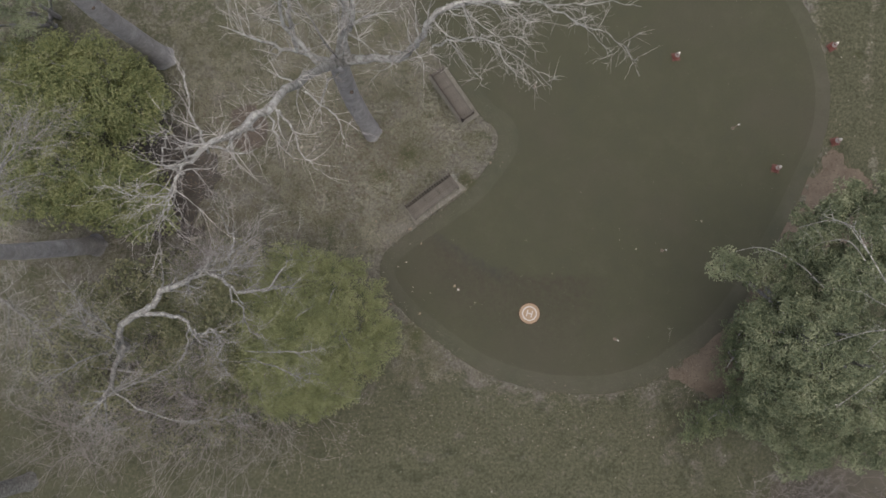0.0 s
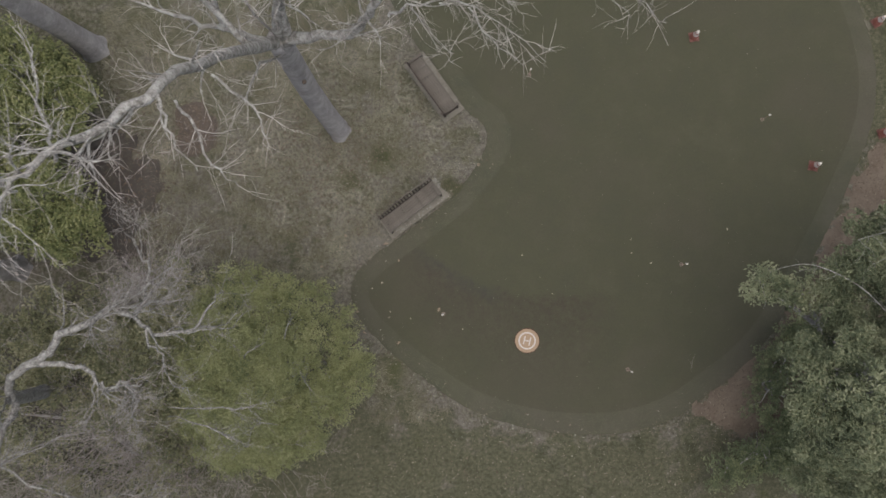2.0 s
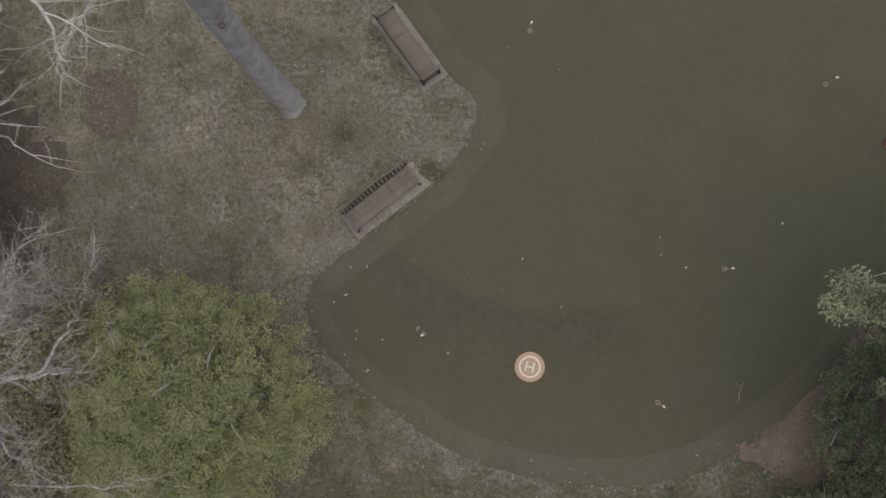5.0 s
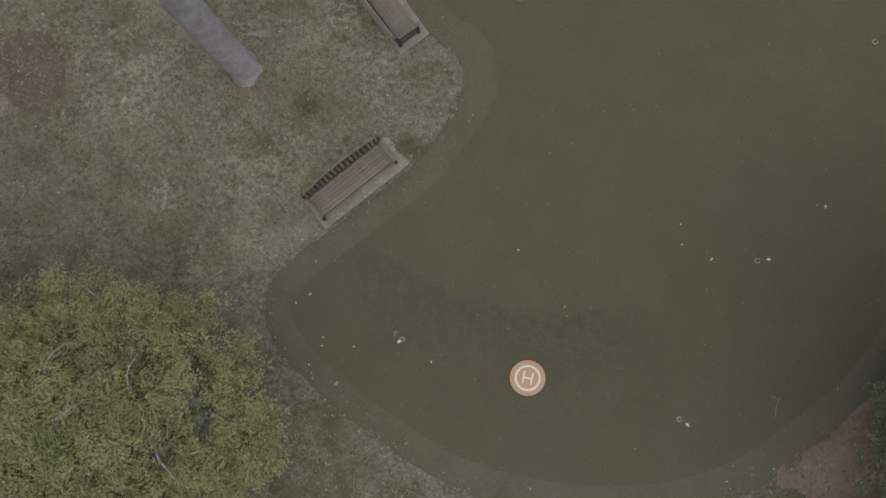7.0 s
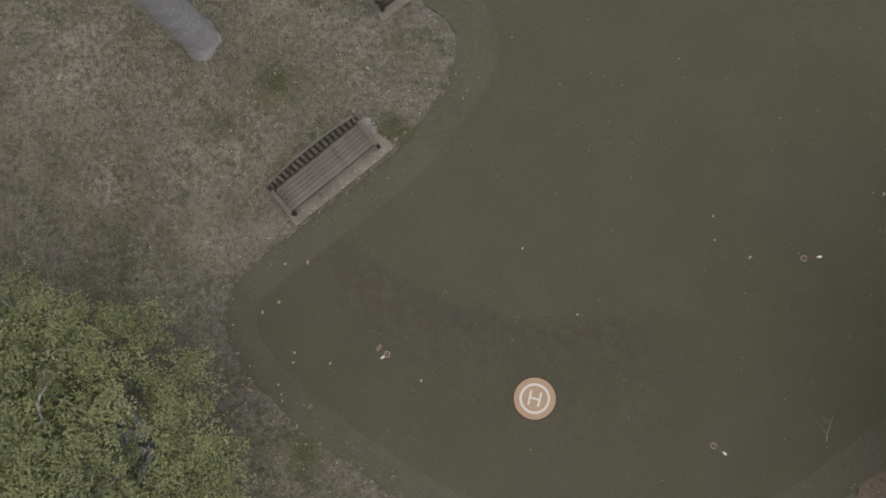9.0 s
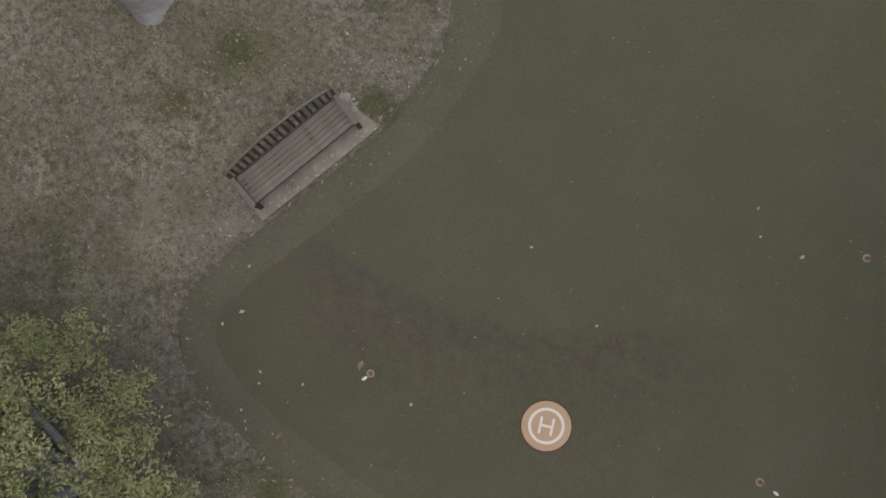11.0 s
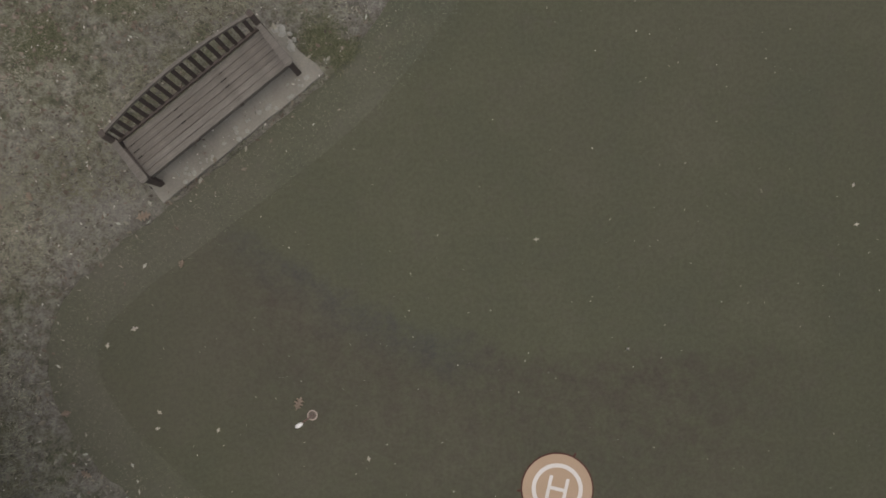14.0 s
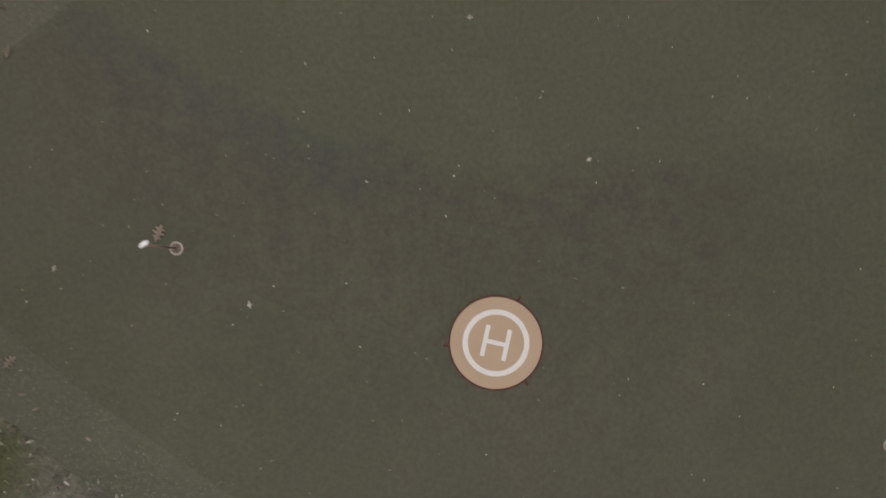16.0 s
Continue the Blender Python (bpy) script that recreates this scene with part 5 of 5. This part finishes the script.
evergreen("laurel_tree", "spreading yellow-green laurel under a bare tree", "tree", (-14.2, 4.2),
          [(-14.2, 4.2, 2.2, 1.7, 1.2, 1.7), (-13.2, 3.6, 1.8, 1.0, 0.9, 1.3), (-15.6, 4.6, 2.3, 1.5, 1.4, 1.8), (-17.2, 4.6, 2.3, 1.4, 1.5, 1.8)],
          M_LAUREL, 6.2, 70, 0.34, 0.105, 0.5, 53, 5, group="evergreens")
evergreen("holly_tree", "loose olive evergreen half hidden by bare branches", "tree", (-10.6, -0.6),
          [(-10.2, 0.6, 3.6, 1.2, 1.1, 1.3), (-10.0, -1.0, 3.2, 1.2, 1.2, 1.2), (-11.4, 0.2, 3.2, 1.2, 1.2, 1.2), (-9.8, -2.4, 2.6, 1.2, 1.0, 1.0), (-11.4, -1.6, 2.6, 1.3, 1.1, 1.0), (-12.8, -0.4, 3.0, 1.2, 1.2, 1.1), (-9.9, 1.6, 2.8, 1.0, 0.8, 1.0)],
          M_THICKET, 4.2, 80, 0.32, 0.085, 0.55, 73, 7, gap=0.35, group="evergreens")
evergreen("evergreen_thicket", "thin grey-green evergreen thicket below bare branches", "shrub", (-12.6, 0.2),
          [(-13.0, 0.6, 1.8, 1.8, 1.3, 1.6), (-11.6, 1.0, 1.6, 1.3, 1.0, 1.4), (-15.0, -0.4, 1.8, 1.6, 1.4, 1.6), (-10.2, 0.8, 1.7, 1.1, 0.9, 1.5), (-9.4, -0.3, 1.6, 0.9, 1.0, 1.5)],
          M_THICKET, 4.2, 40, 0.34, 0.13, 0.45, 59, 6, gap=0.45, group="evergreens")
evergreen("evergreen_thicket", "sparse olive undergrowth tangled with bare twigs", "shrub", (-12.6, -2.6),
          [(-12.4, -1.7, 1.5, 1.5, 1.1, 1.3), (-14.4, -2.6, 1.5, 1.6, 1.3, 1.3), (-10.6, -3.6, 1.2, 1.3, 0.9, 1.0), (-12.6, -4.0, 1.2, 1.6, 1.0, 1.0), (-16.2, -1.6, 1.6, 1.4, 1.6, 1.4)],
          M_THICKET, 3.4, 34, 0.36, 0.12, 0.45, 63, 6, gap=0.6, group="evergreens")
under = random.Random(29)


def row_of_shrub(a, b, count, wide):
    """Low lobes scattered along a line."""
    return [(a[0] + (b[0] - a[0]) * k / (count - 1) + under.gauss(0, wide), a[1] + (b[1] - a[1]) * k / (count - 1) + under.gauss(0, wide), under.uniform(0.5, 1.0), *(under.uniform(0.38, 0.62) for _ in range(2)), 0.42) for k in range(count)]


evergreen("low_shrub", "low dark green shrub on the mulch bed", "shrub", (7.6, -1.6), row_of_shrub((6.9, -1.75), (9.6, 1.9), 18, 0.26),
          M_SHRUB, 6.0, 46, 0.2, 0.075, 0.5, 61, 7, gap=0.3, group="shrubs under the conifer")
evergreen("low_shrub", "spreading dark green shrub at the end of the mulch bed", "shrub", (6.9, -3.4), row_of_shrub((5.9, -3.3), (8.3, -3.6), 14, 0.3) + row_of_shrub((6.9, -2.6), (9.0, -1.6), 10, 0.3),
          M_SHRUB, 6.0, 46, 0.2, 0.075, 0.5, 62, 7, gap=0.3, group="shrubs under the conifer")
evergreen("feathery_evergreen", "tall grey-green conifer with drooping feathery sprays", "tree", (9.6, -0.8),
          [(5.35, 1.60, 6.6, 0.50, 0.45, 0.31), (6.13, 1.43, 6.7, 0.50, 0.45, 0.31), (6.72, 1.03, 7.1, 0.55, 0.50, 0.34), (5.92, 0.10, 7.7, 0.50, 0.45, 0.31), (6.26, -0.42, 8.1, 0.60, 0.54, 0.37),
           (6.2, -1.13, 7.8, 0.60, 0.54, 0.37), (6.5, -2.07, 7.0, 0.60, 0.54, 0.37), (6.89, 0.13, 8.5, 0.65, 0.59, 0.40), (6.86, -0.98, 8.8, 0.70, 0.63, 0.43), (6.73, -1.80, 8.0, 0.65, 0.59, 0.40),
           (7.46, -0.36, 9.2, 0.75, 0.68, 0.46), (7.47, -1.90, 8.5, 0.70, 0.63, 0.43), (8.29, -0.93, 9.3, 0.80, 0.72, 0.50), (8.76, -2.32, 8.0, 0.75, 0.68, 0.46), (8.33, -3.30, 6.6, 0.70, 0.63, 0.43),
           (7.66, -3.34, 5.2, 0.70, 0.63, 0.43), (9.55, -3.67, 6.7, 0.80, 0.72, 0.50), (7.2, -3.28, 4.5, 0.65, 0.59, 0.40), (8.01, -4.56, 4.0, 0.45, 0.41, 0.28), (7.52, 2.04, 7.8, 0.65, 0.59, 0.40),
           (8.40, 2.83, 7.5, 0.65, 0.59, 0.40), (9.01, 2.17, 8.3, 0.80, 0.72, 0.50), (8.14, 1.04, 9.0, 0.75, 0.68, 0.46), (7.51, 2.71, 6.9, 0.55, 0.50, 0.34), (8.43, 3.15, 6.3, 0.50, 0.45, 0.31),
           (8.9, 3.4, 6.8, 0.7, 0.6, 0.4), (9.8, 3.6, 6.6, 0.8, 0.7, 0.45), (10.9, 3.8, 6.4, 0.9, 0.8, 0.5), (10.6, 0.6, 9.0, 1.5, 1.5, 1.1), (10.8, -1.8, 8.2, 1.5, 1.4, 1.1), (10.4, 2.8, 7.4, 1.3, 1.2, 0.9), (12.0, 0.2, 7.8, 1.4, 1.6, 1.1), (7.03, 1.75, 6.9, 0.50, 0.45, 0.28), (7.43, 2.23, 6.9, 0.50, 0.45, 0.28), 
           (6.81, 0.14, 6.5, 0.70, 0.63, 0.39), (7.65, 1.11, 6.9, 0.80, 0.72, 0.44), (8.15, 1.58, 7.3, 0.80, 0.72, 0.44), (6.84, -1.12, 6.9, 0.70, 0.63, 0.39),
           (6.95, -2.00, 6.1, 0.70, 0.63, 0.39), (7.68, -2.41, 6.7, 0.80, 0.72, 0.44), (8.17, -1.34, 8.0, 0.80, 0.72, 0.44), (8.38, -0.10, 8.3, 0.80, 0.72, 0.44), (8.85, 1.42, 7.9, 0.80, 0.72, 0.44),
           (7.85, 0.19, 8.1, 0.70, 0.63, 0.39), (9.00, -3.23, 6.5, 0.80, 0.72, 0.44), (8.18, -3.94, 5.1, 0.70, 0.63, 0.39), (7.13, -2.58, 5.3, 0.70, 0.63, 0.39)],
          M_NEEDLE, 6.4, 90, 0.26, 0.105, 0.38, 67, 14, gap=0.2, droop=0.5, group="evergreens",
          boughs=[[(8.8, 0.4, 7.4), (7.94, 0.81, 7.7), (7.09, 1.58, 7.85), (6.21, 2.08, 7.4), (5.5, 2.0, 7.15)],
                  [(8.6, 1.9, 8.8), (8.2, 2.6, 8.7), (7.6, 2.9, 8.4)], [(8.6, 1.4, 9.0), (8.1, 2.2, 8.8), (7.5, 2.2, 8.4)], [(9.9, 0.2, 9.4), (9.3, 0.5, 9.9), (8.6, 0.5, 10.0), (8.0, 0.9, 9.7)], [(10.0, 0.0, 9.4), (9.4, -0.3, 9.9), (8.7, -0.2, 10.0), (8.2, -0.7, 9.6)],
                  [(9.3, 0.1, 9.8), (8.7, 0.95, 9.9), (8.2, 2.0, 9.6), (7.75, 2.75, 9.0), (6.85, 2.6, 8.5)], [(9.2, 0.2, 10.0), (9.0, 1.5, 9.9), (8.8, 2.6, 9.3)],
                  [(9.3, 0.0, 10.1), (8.5, -0.1, 10.1), (7.9, -0.2, 10.0), (7.0, -0.6, 9.5)], [(9.3, -0.2, 10.0), (8.8, -0.9, 10.0), (8.2, -1.6, 9.5), (7.6, -2.2, 9.0)]])


def brush(label, base, spread, height, count, seed, lean=(0.0, 0.0), thick=0.011):
    rng = random.Random(seed)
    root = thing("bare_shrub", label, "shrub", "bare shrubs", pose(base[0], base[1], 0))
    for _ in range(count):
        wood = Wood()
        x, y = rng.gauss(0, 0.35) * spread[0], rng.gauss(0, 0.35) * spread[1]
        pts = crooked(rng, (x, y, -0.03), (rng.gauss(lean[0], 0.5 - 1.5 * abs(lean[0])), rng.gauss(lean[1], 0.5 - 1.5 * abs(lean[0])), 1), height * rng.uniform(0.6, 1.1), 6, 0.2 - 0.4 * abs(lean[0]), 0.0)
        rad = [thick * (1 - 0.8 * i / 6) for i in range(7)]
        wood.tube(pts, rad, 4)
        sprout(rng, wood, wood, pts, rad, 1, 0.8, 3.0, 0.0, 0.0034)
        part("stem", wood.mesh("stem", M_BRUSH), None, root)
    return root


brush("tall leafless pinkish-brown shrub behind the lawn", (-11.8, 1.5), (0.8, 0.6), 6.6, 24, 5, (0.30, 0.09))
brush("leafless twiggy thicket beneath a bare tree", (-10.4, -2.7), (2.6, 1.4), 6.0, 130, 6)
brush("leafless pale brush at the wood's edge", (-13.6, -3.6), (2.0, 1.6), 3.0, 34, 7)
brush("leafless grey brush round a leaning trunk", (-16.0, -4.6), (1.8, 1.4), 4.0, 40, 12)
brush("leafless reddish brush past the lawn", (9.6, -6.2), (2.8, 0.8), 1.6, 60, 9, (0.0, 0.0), 0.006)
evergreen("feathery_evergreen", "grey-green conifer in the corner beyond the laurel", "tree", (-17.27, 10.54), [(-16.99, 9.72, 3.6, 0.7, 0.7, 0.4), (-18.22, 9.05, 4.2, 1.1, 1.1, 0.7), (-16.18, 10.77, 3.8, 0.8, 0.8, 0.5), (-17.27, 10.54, 4.8, 1.2, 1.2, 0.7)],
          M_NEEDLE, 7.0, 80, 0.25, 0.092, 0.3, 83, 5, gap=0.4, droop=0.45, group="evergreens")
bare_tree("leaning grey-brown trunk at the edge of the wood",
          [(-17.95, -6.1, 0, 0.30), (-18.1, -6.0, 2.5, 0.27), (-18.3, -5.9, 6, 0.24)],
          [[(-18.3, -5.9, 5.8, 0.16), (-18.6, -4.6, 8.0, 0.10), (-18.7, -3.2, 10.0, 0.03)]], 44, 2, 1.3, 2.6, 0.0, 3, M_GREY_BARK, M_GREY_TWIG)
